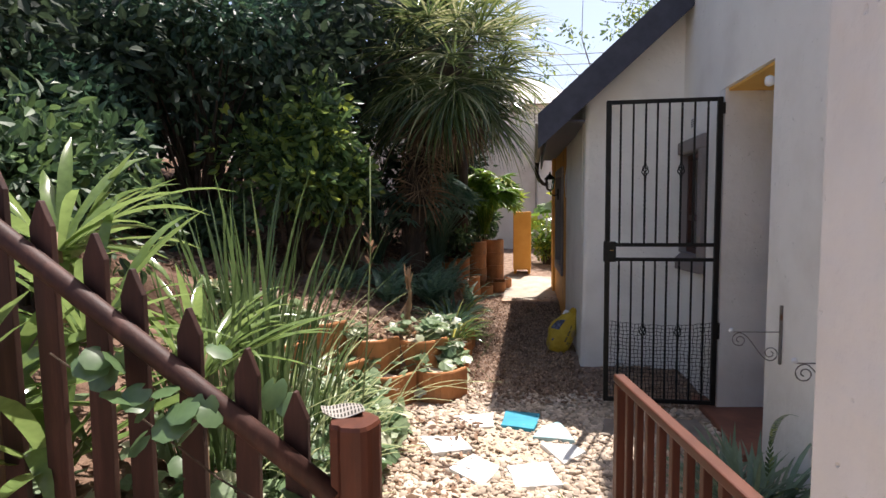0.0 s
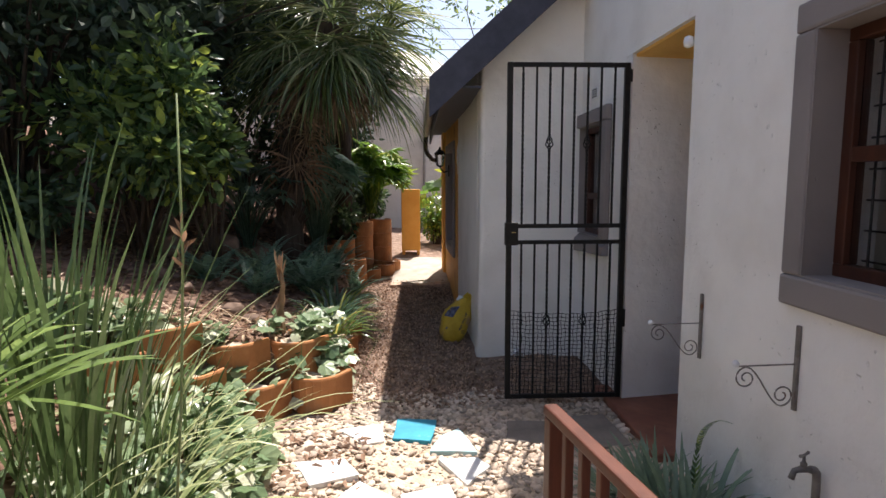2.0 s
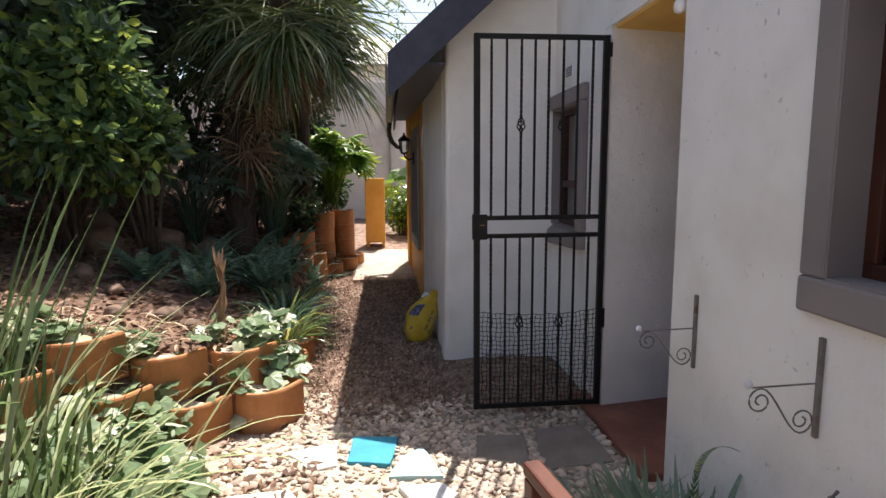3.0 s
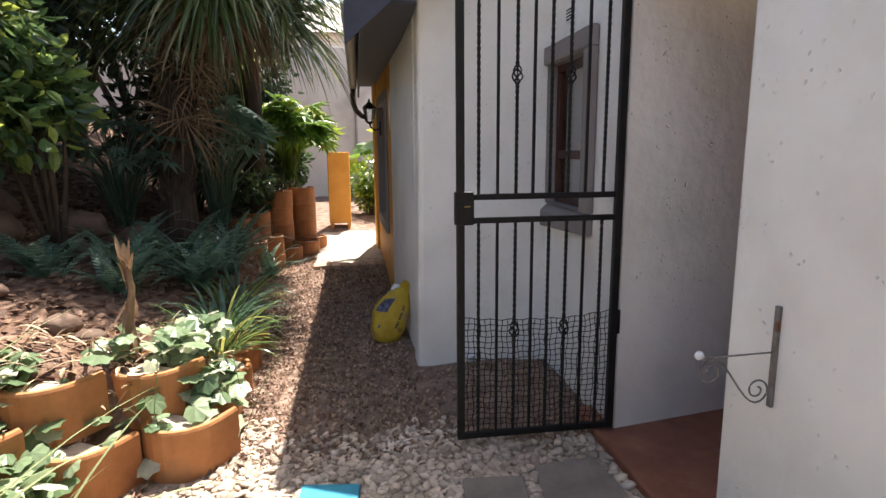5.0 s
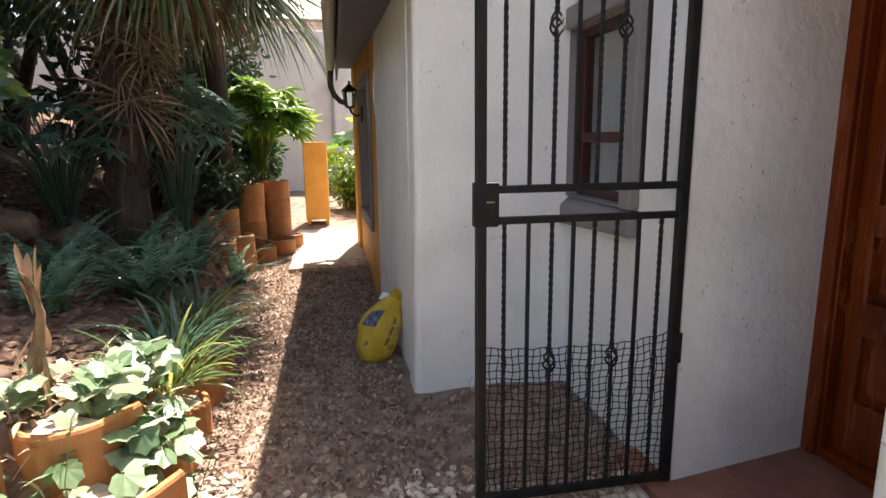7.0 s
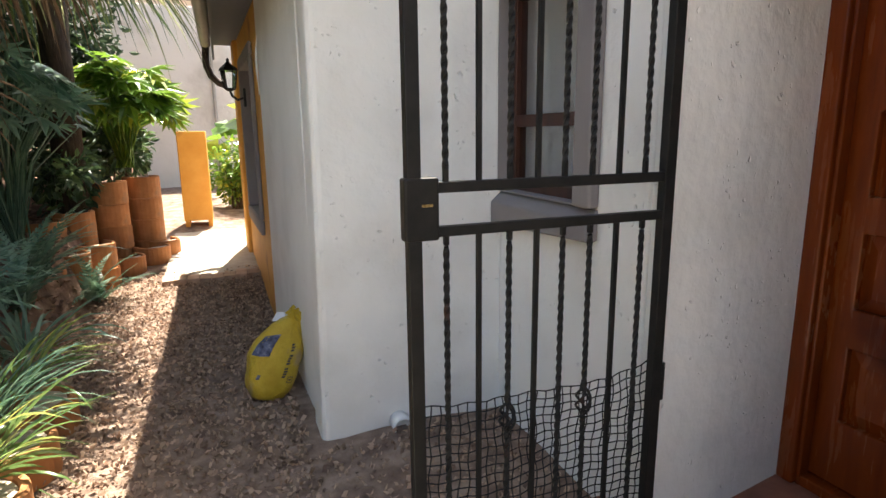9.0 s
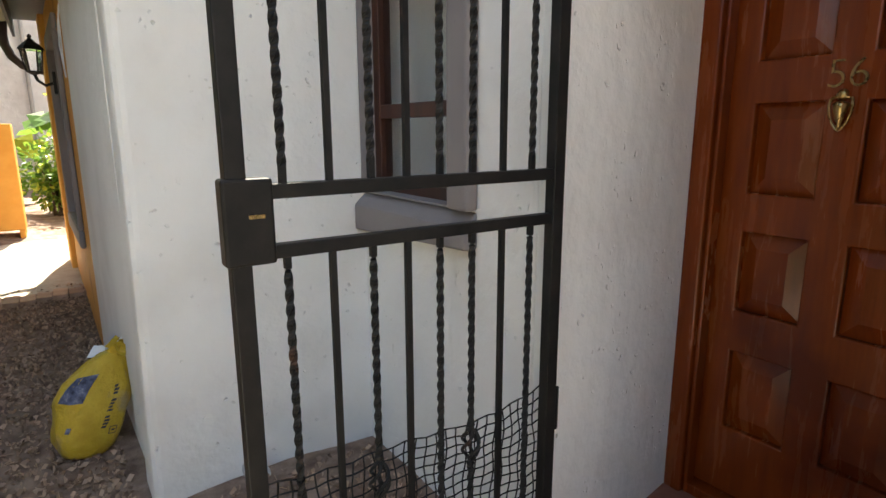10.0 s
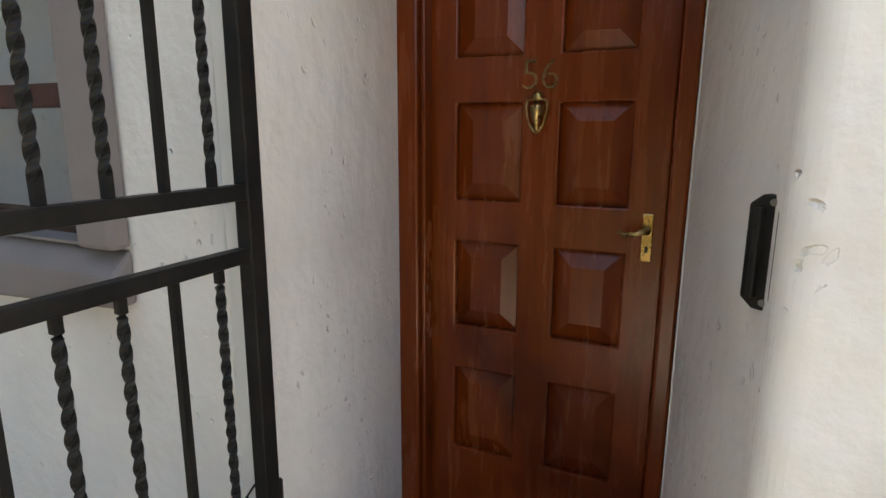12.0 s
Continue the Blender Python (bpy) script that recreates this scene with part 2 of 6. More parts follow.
def ground_mat():
    """Brown soil and mulch, pale sandy patches under the pebbles; bank soil darkened to stand in for tree shade."""
    m, nt, nodes, links, bsdf = mat_base("soil_and_sand")
    co = nodes.new("ShaderNodeTexCoord")
    n1 = nodes.new("ShaderNodeTexNoise")
    n1.inputs["Scale"].default_value, n1.inputs["Detail"].default_value = 9.0, 10.0
    links.new(co.outputs["Object"], n1.inputs["Vector"])
    soil = ramp_of(nodes, [(0.3, (0.13, 0.086, 0.064)), (0.5, (0.235, 0.165, 0.125)), (0.75, (0.35, 0.265, 0.205))])
    links.new(n1.outputs["Fac"], soil.inputs[0])
    sand = ramp_of(nodes, [(0.3, (0.4, 0.31, 0.22)), (0.7, (0.6, 0.5, 0.39))])
    links.new(n1.outputs["Fac"], sand.inputs[0])
    sep = nodes.new("ShaderNodeSeparateXYZ")
    links.new(co.outputs["Object"], sep.inputs[0])
    n2 = nodes.new("ShaderNodeTexNoise")
    n2.inputs["Scale"].default_value, n2.inputs["Detail"].default_value = 2.5, 5.0
    links.new(co.outputs["Object"], n2.inputs["Vector"])
    ma = nodes.new("ShaderNodeMath")
    ma.operation = "MULTIPLY_ADD"
    ma.inputs[1].default_value = 1.6
    links.new(n2.outputs["Fac"], ma.inputs[0])
    links.new(sep.outputs["Y"], ma.inputs[2])
    mr = nodes.new("ShaderNodeMapRange")
    mr.inputs[1].default_value, mr.inputs[2].default_value = 4.9, 4.5
    links.new(ma.outputs[0], mr.inputs[0])
    mx = nodes.new("ShaderNodeMixRGB")
    links.new(mr.outputs[0], mx.inputs[0])
    links.new(soil.outputs[0], mx.inputs[1])
    links.new(sand.outputs[0], mx.inputs[2])
    # darker copy of the soil: tree shade painted into the bank's colour
    shaded_soil = ramp_of(nodes, [(0.3, (0.085, 0.05, 0.036)), (0.5, (0.16, 0.1, 0.07)), (0.75, (0.26, 0.175, 0.125))])
    links.new(n1.outputs["Fac"], shaded_soil.inputs[0])
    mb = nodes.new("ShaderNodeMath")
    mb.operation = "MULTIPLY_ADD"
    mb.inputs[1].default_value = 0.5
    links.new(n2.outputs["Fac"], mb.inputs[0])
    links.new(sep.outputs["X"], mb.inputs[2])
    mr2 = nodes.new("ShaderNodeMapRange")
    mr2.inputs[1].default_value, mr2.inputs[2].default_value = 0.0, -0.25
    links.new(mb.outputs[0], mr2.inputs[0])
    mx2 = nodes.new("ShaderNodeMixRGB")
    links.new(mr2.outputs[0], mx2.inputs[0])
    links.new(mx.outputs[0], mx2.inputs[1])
    links.new(shaded_soil.outputs[0], mx2.inputs[2])
    links.new(mx2.outputs[0], bsdf.inputs["Base Color"])
    bsdf.inputs["Roughness"].default_value = 0.95
    bsdf.inputs["Specular IOR Level"].default_value = 0.1
    n3 = nodes.new("ShaderNodeTexNoise")
    n3.inputs["Scale"].default_value, n3.inputs["Detail"].default_value = 45.0, 6.0
    links.new(co.outputs["Object"], n3.inputs["Vector"])
    b = nodes.new("ShaderNodeBump")
    b.inputs["Strength"].default_value, b.inputs["Distance"].default_value = 0.8, 0.02
    links.new(n3.outputs["Fac"], b.inputs["Height"])
    links.new(b.outputs[0], bsdf.inputs["Normal"])
    return m


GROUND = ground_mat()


# ---- mesh helpers ----
def box(bm, x0, x1, y0, y1, z0, z1, m=None):
    vs = [bm.verts.new((x, y, z)) for x in (x0, x1) for y in (y0, y1) for z in (z0, z1)]
    if m is not None:
        for v in vs:
            v.co = m @ v.co
    a, b, c, d, e, f, g, h = vs
    for q in ((a, b, d, c), (e, g, h, f), (a, e, f, b), (c, d, h, g), (a, c, g, e), (b, f, h, d)):
        bm.faces.new(q)
    return vs


def rod(bm, p, q, r, n=8, r2=None, caps=True):
    """A round bar from p to q, tapering to r2."""
    p, q = Vector(p), Vector(q)
    r2 = r if r2 is None else r2
    turn = (q - p).to_track_quat("Z", "Y")
    rings = []
    for c, rad in ((p, r), (q, r2)):
        rings.append([bm.verts.new(c + turn @ Vector((math.cos(a) * rad, math.sin(a) * rad, 0))) for a in (2 * math.pi * i / n for i in range(n))])
    for i in range(n):
        bm.faces.new((rings[0][i], rings[0][(i + 1) % n], rings[1][(i + 1) % n], rings[1][i]))
    if caps:
        bm.faces.new(rings[0][::-1])
        bm.faces.new(rings[1])


def tube(bm, pts, r, n=8, radii=None):
    """A round tube along a line of points."""
    pts = [Vector(p) for p in pts]
    rings = []
    for i, p in enumerate(pts):
        d = (pts[min(i + 1, len(pts) - 1)] - pts[max(i - 1, 0)]).normalized()
        up = Vector((0, 0, 1)) if abs(d.z) < 0.95 else Vector((1, 0, 0))
        u = d.cross(up).normalized()
        w = u.cross(d)
        rad = radii[i] if radii else r
        rings.append([bm.verts.new(p + (u * math.cos(a) + w * math.sin(a)) * rad) for a in (2 * math.pi * k / n for k in range(n))])
    for a, b in zip(rings, rings[1:]):
        for k in range(n):
            bm.faces.new((a[k], a[(k + 1) % n], b[(k + 1) % n], b[k]))
    bm.faces.new(rings[0][::-1])
    bm.faces.new(rings[-1])


def lathe(bm, profile, n=20, centre=(0, 0, 0)):
    """A turned body from (radius, height) pairs."""
    c = Vector(centre)
    rings = [[bm.verts.new(c + Vector((r * math.cos(a), r * math.sin(a), z))) for a in (2 * math.pi * k / n for k in range(n))] for r, z in profile]
    for a, b in zip(rings, rings[1:]):
        for k in range(n):
            bm.faces.new((a[k], a[(k + 1) % n], b[(k + 1) % n], b[k]))
    bm.faces.new(rings[0][::-1])
    bm.faces.new(rings[-1])


def finish(ob, material, bevel=0.0, smooth=False, segments=2):
    ob.data.materials.append(material)
    if smooth:
        for p in ob.data.polygons:
            p.use_smooth = True
    if bevel:
        mod = ob.modifiers.new("edges", "BEVEL")
        mod.width, mod.segments, mod.limit_method, mod.angle_limit = bevel, segments, "ANGLE", radians(35)
        mod.harden_normals = False
    return ob


def mesh_of(name, bm):
    bmesh.ops.recalc_face_normals(bm, faces=bm.faces[:])
    me = bpy.data.meshes.new(name)
    bm.to_mesh(me)
    bm.free()
    return me


def part(name, bm, material, parent=None, label="", bevel=0.0, smooth=False, segments=2):
    ob = new(name, mesh_of(name, bm))
    finish(ob, material, bevel, smooth, segments)
    if parent is not None:
        ob.parent = parent
        ob.matrix_parent_inverse = parent.matrix_world.inverted()
    if label:
        tagged(ob, label)
    return ob


def data_part(name, verts, faces, material, parent=None, smooth=False):
    me = bpy.data.meshes.new(name)
    me.from_pydata(verts, [], faces)
    me.update()
    ob = new(name, me)
    finish(ob, material, 0, smooth)
    if parent is not None:
        ob.parent = parent
        ob.matrix_parent_inverse = parent.matrix_world.inverted()
    return ob


def thing(name, place=(0, 0, 0), label="", category="", group="", kind=""):
    ob = new(name)
    ob.location = place
    ob.empty_display_size = 0.1
    ob.matrix_world = Matrix.Translation(place)
    return tagged(ob, label, category, group, kind)


def grid_wall(us, vs, solid, thick, place):
    """A wall from a grid of cells: us, vs cut lines, solid(i, j) tells a filled cell, place(u, v, w) maps to the world; w runs 0 to thick."""
    bm = bmesh.new()
    got = {}

    def vert(i, j, k):
        if (i, j, k) not in got:
            got[i, j, k] = bm.verts.new(place(us[i], vs[j], thick * k))
        return got[i, j, k]
    nu, nv = len(us) - 1, len(vs) - 1
    full = {(i, j) for i in range(nu) for j in range(nv) if solid(i, j)}
    for i, j in full:
        for k in (0, 1):
            bm.faces.new([vert(i, j, k), vert(i + 1, j, k), vert(i + 1, j + 1, k), vert(i, j + 1, k)])
        for (di, dj), (a, b) in {(-1, 0): ((i, j), (i, j + 1)), (1, 0): ((i + 1, j), (i + 1, j + 1)), (0, -1): ((i, j), (i + 1, j)), (0, 1): ((i, j + 1), (i + 1, j + 1))}.items():
            if (i + di, j + dj) not in full:
                bm.faces.new([vert(*a, 0), vert(*b, 0), vert(*b, 1), vert(*a, 1)])
    bmesh.ops.dissolve_limit(bm, angle_limit=0.01, verts=bm.verts[:], edges=bm.edges[:])
    return bm


# ---- ground ----
def smooth01(a, b, v):
    t = min(1.0, max(0.0, (v - a) / (b - a)))
    return t * t * (3 - 2 * t)


def bed_depth(x, y):
    """How far a place lies inside the raised bed, behind its terracotta edge."""
    front = (y - 4.2) * 0.87 - (x - 0.03) * 0.5
    return min(front, -0.16 - 0.02 * (y - 5) - x)


def ground_z(x, y):
    near = smooth01(4.4, 2.6, y)
    rise = (0.3 * (1 - near) + 0.5 * near) * max(0.0, -x - 0.35)
    z = min(2.0, rise) + 0.4 * smooth01(0.06, 0.3, bed_depth(x, y))
    z += 0.09 * max(0.0, min(y, 12) - 7.2)
    z += 0.07 * math.exp(-((x - 1.62) / 0.3) ** 2 - ((y - 4.75) / 0.32) ** 2)
    rough = 0.018 if x < 1.9 else 0.0
    z += rough * (noise.noise((x * 2.2, y * 2.2, 0.3)) + 0.5 * noise.noise((x * 7, y * 7, 3.1)))
    return z


def axis_cuts(lo, hi, step, far):
    cuts = list(np.arange(lo, hi + 1e-6, step))
    d, left, right = step, [], []
    a, b = cuts[0], cuts[-1]
    while b < far:
        d *= 1.5
        a, b = a - d, b + d
        left.append(a)
        right.append(b)
    return left[::-1] + cuts + right


gx, gy = axis_cuts(-4.0, 2.6, 0.08, 900), axis_cuts(-1.0, 12.5, 0.09, 900)
gverts = [(x, y, ground_z(max(-7, min(3, x)), max(-3, min(14, y)))) for y in gy for x in gx]
nx = len(gx)
gfaces = [(j * nx + i, j * nx + i + 1, (j + 1) * nx + i + 1, (j + 1) * nx + i) for j in range(len(gy) - 1) for i in range(nx - 1)]
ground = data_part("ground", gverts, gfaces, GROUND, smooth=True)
tagged(ground, "brown garden soil with dry mulch and sandy gravel path", "ground", kind="structure")

# ---- house ----
MX = 2.0


def structure(name, bm, material, label, bevel=0.0, category="wall"):
    return tagged(part(name, bm, material, None, "", bevel, False, 3), label, category, kind="structure")


ys = [0.75, 1.15, 2.24, 3.172, 4.12, 4.48, 5.12, 5.14]
zs = [-0.2, 1.12, 1.2, 2.0, 2.07, 2.38, 4.7]
holes = {(1, 2), (1, 3), (5, 1), (5, 2)} | {(3, j) for j in range(5)}
bm = grid_wall(ys, zs, lambda i, j: (i, j) not in holes, 0.25, lambda u, v, w: (MX + w, u, v))
soft = [e for e in bm.edges if all(abs(v.co.x - MX) < 1e-4 and v.co.z < 2.5 and abs(v.co.y - 3.172) > 1e-4 for v in e.verts) and e.calc_face_angle(0) > 1]
bmesh.ops.bevel(bm, geom=soft, offset=0.026, segments=4, profile=0.5, affect="EDGES")
wall_main = structure("wall_main", bm, PLASTER, "off-white hand-plastered house wall with rounded edges")
bm = bmesh.new()
box(bm, 1.144, MX - 0.001, -3.0, 0.75, -0.2, 4.7)
structure("wall_near", bm, PLASTER, "off-white plastered projecting house wall", 0.02)
# porch recess
bm = bmesh.new()
vs = [bm.verts.new(p) for p in ((2.004, 4.028, -0.2), (2.72, 4.143, -0.2), (2.72, 4.5, -0.2), (2.26, 4.5, -0.2), (2.26, 4.118, -0.2), (2.004, 4.118, -0.2))]
top = bmesh.ops.extrude_face_region(bm, geom=[bm.faces.new(vs)])
bmesh.ops.translate(bm, verts=[v for v in top["geom"] if isinstance(v, bmesh.types.BMVert)], vec=(0, 0, 2.579))
structure("wall_porch_side", bm, PLASTER, "off-white plastered side wall of the porch recess")
bm = bmesh.new()
prof = [(MX + 0.045 - 0.045 * math.cos(0.5 * math.pi * k / 8), 3.172 + 0.045 * math.sin(0.5 * math.pi * k / 8)) for k in range(9)]
prof += [(2.72, 3.33), (2.72, 3.05), (2.26, 3.05), (2.26, 3.171), (MX, 3.171)]
prof = [bm.verts.new((x, y, -0.2)) for x, y in prof[:-1]] + [bm.verts.new((MX + 0.001, 3.171, -0.2))]
top = bmesh.ops.extrude_face_region(bm, geom=[bm.faces.new(prof)])
bmesh.ops.translate(bm, verts=[v for v in top["geom"] if isinstance(v, bmesh.types.BMVert)], vec=(0, 0, 2.579))
structure("wall_porch_return", bm, PLASTER, "off-white plastered return of the porch recess")
wall_porch_back = structure("wall_porch_back", grid_wall([2.6, 3.334, 4.142, 4.8], [-0.2, 2.09, 2.8], lambda i, j: (i, j) != (1, 0), 0.2, lambda u, v, w: (2.721 + w, u, v)), PLASTER,
                            "off-white plastered wall round the front door")
bm = bmesh.new()
box(bm, 2.25, 2.72, 3.0, 4.6, 2.381, 2.6)
box(bm, 2.03, 2.72, 3.26, 4.117, 2.362, 2.3799)
structure("ceiling", bm, PLASTER_YELLOW, "ochre painted porch ceiling", 0, "ceiling")
bm = bmesh.new()
box(bm, 1.9, 2.93, 3.2, 4.3, -0.1, 0.045)
structure("floor", bm, FLOORRED, "worn red polished cement porch floor", 0.012, "floor")
# wing
RZ, RS = 2.33, 0.9


def roof_z(x):
    return RZ + RS * (x - 0.72)


bm = bmesh.new()
outline = [(1.1, -0.2), (4.2, -0.2), (4.2, roof_z(1.4) - 0.06), (2.8, roof_z(2.8) - 0.06), (1.132, roof_z(1.132) - 0.06), (1.125, 1.2), (1.112, 0.35)]
face = bm.faces.new([bm.verts.new((x, 5.141, z)) for x, z in outline])
ext = bmesh.ops.extrude_face_region(bm, geom=[face])
bmesh.ops.translate(bm, verts=[v for v in ext["geom"] if isinstance(v, bmesh.types.BMVert)], vec=(0, 0.25, 0))
structure("wall_wing_gable", bm, PLASTER, "off-white plastered gable wall with a rounded corner", 0.035)
wall_wing = structure("wall_wing_side", grid_wall([5.391, 7.05], [-0.2, roof_z(1.105) - 0.07], lambda i, j: True, 0.25, lambda u, v, w: (1.125 + w, u, v)), PLASTER,
                      "off-white plastered side wall of the low wing")
wall_ochre = structure("wall_wing_ochre", grid_wall([7.05, 7.5, 8.5, 8.9], [-0.2, 0.72, 1.98, roof_z(1.105) - 0.07], lambda i, j: (i, j) != (1, 1), 0.25, lambda u, v, w: (1.125 + w, u, v)), OCHRE, "ochre painted stretch of the low wing wall")
bm = bmesh.new()
box(bm, 1.085, 1.4, 8.9, 9.25, -0.2, roof_z(1.105) - 0.07)
wall_end = structure("wall_wing_end", bm, OCHRE, "ochre painted end pier of the low wing", 0.015)
WING_TURN = Matrix.Translation((1.125, 5.391, 0)) @ pose(0, 0, 0, 0, 0, 1.9) @ Matrix.Translation((-1.125, -5.391, 0))
for ob in (wall_wing, wall_ochre, wall_end):
    ob.matrix_world = WING_TURN @ ob.matrix_world
bm = bmesh.new()
box(bm, 1.4, 5.2, 9.0, 9.25, -0.2, 2.3)
structure("wall_wing_back", bm, PLASTER, "plain plastered back wall of the wing")
# rooms behind the windows
bm = bmesh.new()
box(bm, 6.0, 6.2, -3.0, 9.0, -0.2, 4.7)
structure("wall_house_back", bm, PLASTER, "plain inner back wall of the house")
bm = bmesh.new()
box(bm, 2.26, 6.0, -3.2, -3.0, -0.2, 4.7)
structure("wall_house_end", bm, PLASTER, "plain end wall of the house")
# unseen roof keeps sun out and its overhang sets the path's shade edge
bm = bmesh.new()
box(bm, 1.13, 6.4, -3.2, 0.75, 4.701, 4.85)
box(bm, 1.78, 6.4, 0.751, 5.12, 4.701, 4.85)
structure("roof_main", bm, ROOF, "unseen dark flat roof slab over the main house, placed to block the sun", 0, "roof")
bm = bmesh.new()
box(bm, 2.931, 6.0, -2.9, 5.1, -0.1, 0.04)
structure("floor_inside", bm, FLOORRED, "dark red floor inside the house", 0, "floor")

# wing roof
roof = thing("roof_wing", (2.0, 7.0, 2.4), "dark blue painted roof with barge board and grey gutter", "roof", kind="structure")


def roof_slab(bm, x0, x1, y0, y1, t=0.05):
    vs = [bm.verts.new((x, y, roof_z(x) + dz)) for x in (x0, x1) for y in (y0, y1) for dz in (0, t)]
    a, b, c, d, e, f, g, h = vs
    for q in ((a, b, d, c), (e, g, h, f), (a, e, f, b), (c, d, h, g), (a, c, g, e), (b, f, h, d)):
        bm.faces.new(q)


bm = bmesh.new()
roof_slab(bm, 0.7, 2.9, 5.142, 9.3)
roof_slab(bm, 0.7, 1.996, 4.88, 5.141)
part("sheeting", bm, ROOF, roof)
bm = bmesh.new()
vs = [bm.verts.new((x, y, roof_z(x) + dz)) for x in (2.9, 5.1) for y in (5.142, 9.3) for dz in (0, 0.05)]
for v in vs[4:]:
    v.co.z = roof_z(0.71) + (0.05 if v.co.z > roof_z(5.1) + 0.01 else 0)
a, b, c, d, e, f, g, h = vs
for q in ((a, b, d, c), (e, g, h, f), (a, e, f, b), (c, d, h, g), (a, c, g, e), (b, f, h, d)):
    bm.faces.new(q)
part("back_slope", bm, ROOF, roof)
bm = bmesh.new()
vs = [bm.verts.new((x, y, roof_z(x) + dz)) for x in (0.69, 1.994) for y in (4.845, 4.879) for dz in (-0.24, 0.07)]
a, b, c, d, e, f, g, h = vs
for q in ((a, b, d, c), (e, g, h, f), (a, e, f, b), (c, d, h, g), (a, c, g, e), (b, f, h, d)):
    bm.faces.new(q)
part("barge_board", bm, ROOF, roof, "dark blue barge board")
bm = bmesh.new()
box(bm, 0.775, 0.795, 4.88, 9.3, RZ - 0.17, RZ - 0.012)
part("fascia", bm, ROOF, roof, "dark fascia board")
bm = bmesh.new()
box(bm, 0.796, 1.104, 4.88, 9.28, RZ - 0.03, RZ - 0.015)
part("soffit", bm, ROOF, roof, "dark soffit under the eave")
bm = bmesh.new()
n = 10
for (r, flip) in ((0.05, False), (0.045, True)):
    rows = []
    for y in (4.87, 9.32):
        rows.append([bm.verts.new((0.72 - r * math.cos(math.pi * k / n), y, RZ - 0.02 - r * math.sin(math.pi * k / n))) for k in range(n + 1)])
    for k in range(n):
        q = (rows[0][k], rows[0][k + 1], rows[1][k + 1], rows[1][k])
        bm.faces.new(q[::-1] if flip else q)
part("gutter", bm, GUTTER, roof, "grey half-round gutter", smooth=True)
bm = bmesh.new()
tube(bm, [(0.72, 9.22, RZ - 0.06), (0.71, 9.22, RZ - 0.17), (0.715, 9.22, RZ - 0.25), (0.75, 9.22, RZ - 0.34), (0.82, 9.22, RZ - 0.41), (0.92, 9.22, RZ - 0.44), (0.985, 9.22, RZ - 0.45)], 0.036, 10)
part("downpipe", bm, PIPE, roof, "dark brown downpipe", smooth=True)


# ---- windows ----
def window(name, y0, y1, z0, z1, wall_x, panes_y, panes_z, surround, label, deep=0.13, transom=None):
    """A wooden window in an x-facing opening, with a raised plaster surround given as boxes."""
    w = thing(name, (wall_x, (y0 + y1) / 2, z0), label, "window", kind="structure")
    for i, (sy0, sy1, sz0, sz1, proud) in enumerate(surround):
        bm = bmesh.new()
        box(bm, wall_x - proud, wall_x - 0.001, sy0, sy1, sz0, sz1)
        part("surround", bm, SURROUND, w, "", 0.012)
    for ly0, ly1, lz0, lz1 in ((y0, y1, z1 - 0.006, z1), (y0, y1, z0, z0 + 0.006), (y0, y0 + 0.006, z0 + 0.006, z1 - 0.006), (y1 - 0.006, y1, z0 + 0.006, z1 - 0.006)):
        bm = bmesh.new()
        box(bm, wall_x - 0.025, wall_x + deep, ly0, ly1, lz0, lz1)
        part("reveal", bm, SURROUND, w)
    fx0, fx1, t = wall_x + deep, wall_x + deep + 0.06, 0.05
    for a0, a1, b0, b1 in ((y0, y1, z1 - t, z1), (y0, y1, z0, z0 + t), (y0, y0 + t, z0 + t, z1 - t), (y1 - t, y1, z0 + t, z1 - t)):
        bm = bmesh.new()
        box(bm, fx0, fx1, a0, a1, b0, b1)
        part("window_frame", bm, FRAMEWOOD, w, "", 0.005)
    iy0, iy1, iz0, iz1 = y0 + t, y1 - t, z0 + t, z1 - t
    for k in range(1, panes_y):
        yc = iy0 + (iy1 - iy0) * k / panes_y
        bm = bmesh.new()
        box(bm, fx0 + 0.004, fx1 - 0.004, yc - 0.02, yc + 0.02, iz0, iz1)
        part("mullion", bm, FRAMEWOOD, w, "", 0.004)
    for k in range(1, panes_z):
        zc = transom or iz0 + (iz1 - iz0) * k / panes_z
        bm = bmesh.new()
        box(bm, fx0 + 0.002, fx1 - 0.002, iy0, iy1, zc - 0.026, zc + 0.026)
        part("transom", bm, FRAMEWOOD, w, "", 0.004)
    for a in range(panes_y):
        for b in range(panes_z):
            bm = bmesh.new()
            ya, yb = iy0 + (iy1 - iy0) * a / panes_y, iy0 + (iy1 - iy0) * (a + 1) / panes_y
            cuts = [iz0, transom, iz1] if transom else [iz0 + (iz1 - iz0) * c / panes_z for c in range(panes_z + 1)]
            za, zb = cuts[b], cuts[b + 1]
            box(bm, fx0 + 0.025, fx0 + 0.03, ya, yb, za, zb)
            pane = part("pane", bm, GLASS, w)
            pane.visible_shadow = False
    return w


win = window("window_1", 1.15, 2.24, 1.2, 2.07, MX, 2, 2, [(2.24, 2.347, 1.2, 2.07, 0.03), (1.04, 1.15, 1.2, 2.07, 0.03), (1.04, 2.347, 2.07, 2.175, 0.03), (1.04, 2.347, 1.085, 1.2, 0.034)],
             "brown wooden window in a thick grey plaster surround", 0.09)
bm = bmesh.new()
for k in range(12):
    y = 1.2 + 0.99 * k / 11
    rod(bm, (MX + 0.185, y, 1.22), (MX + 0.185, y, 2.05), 0.005, 5)
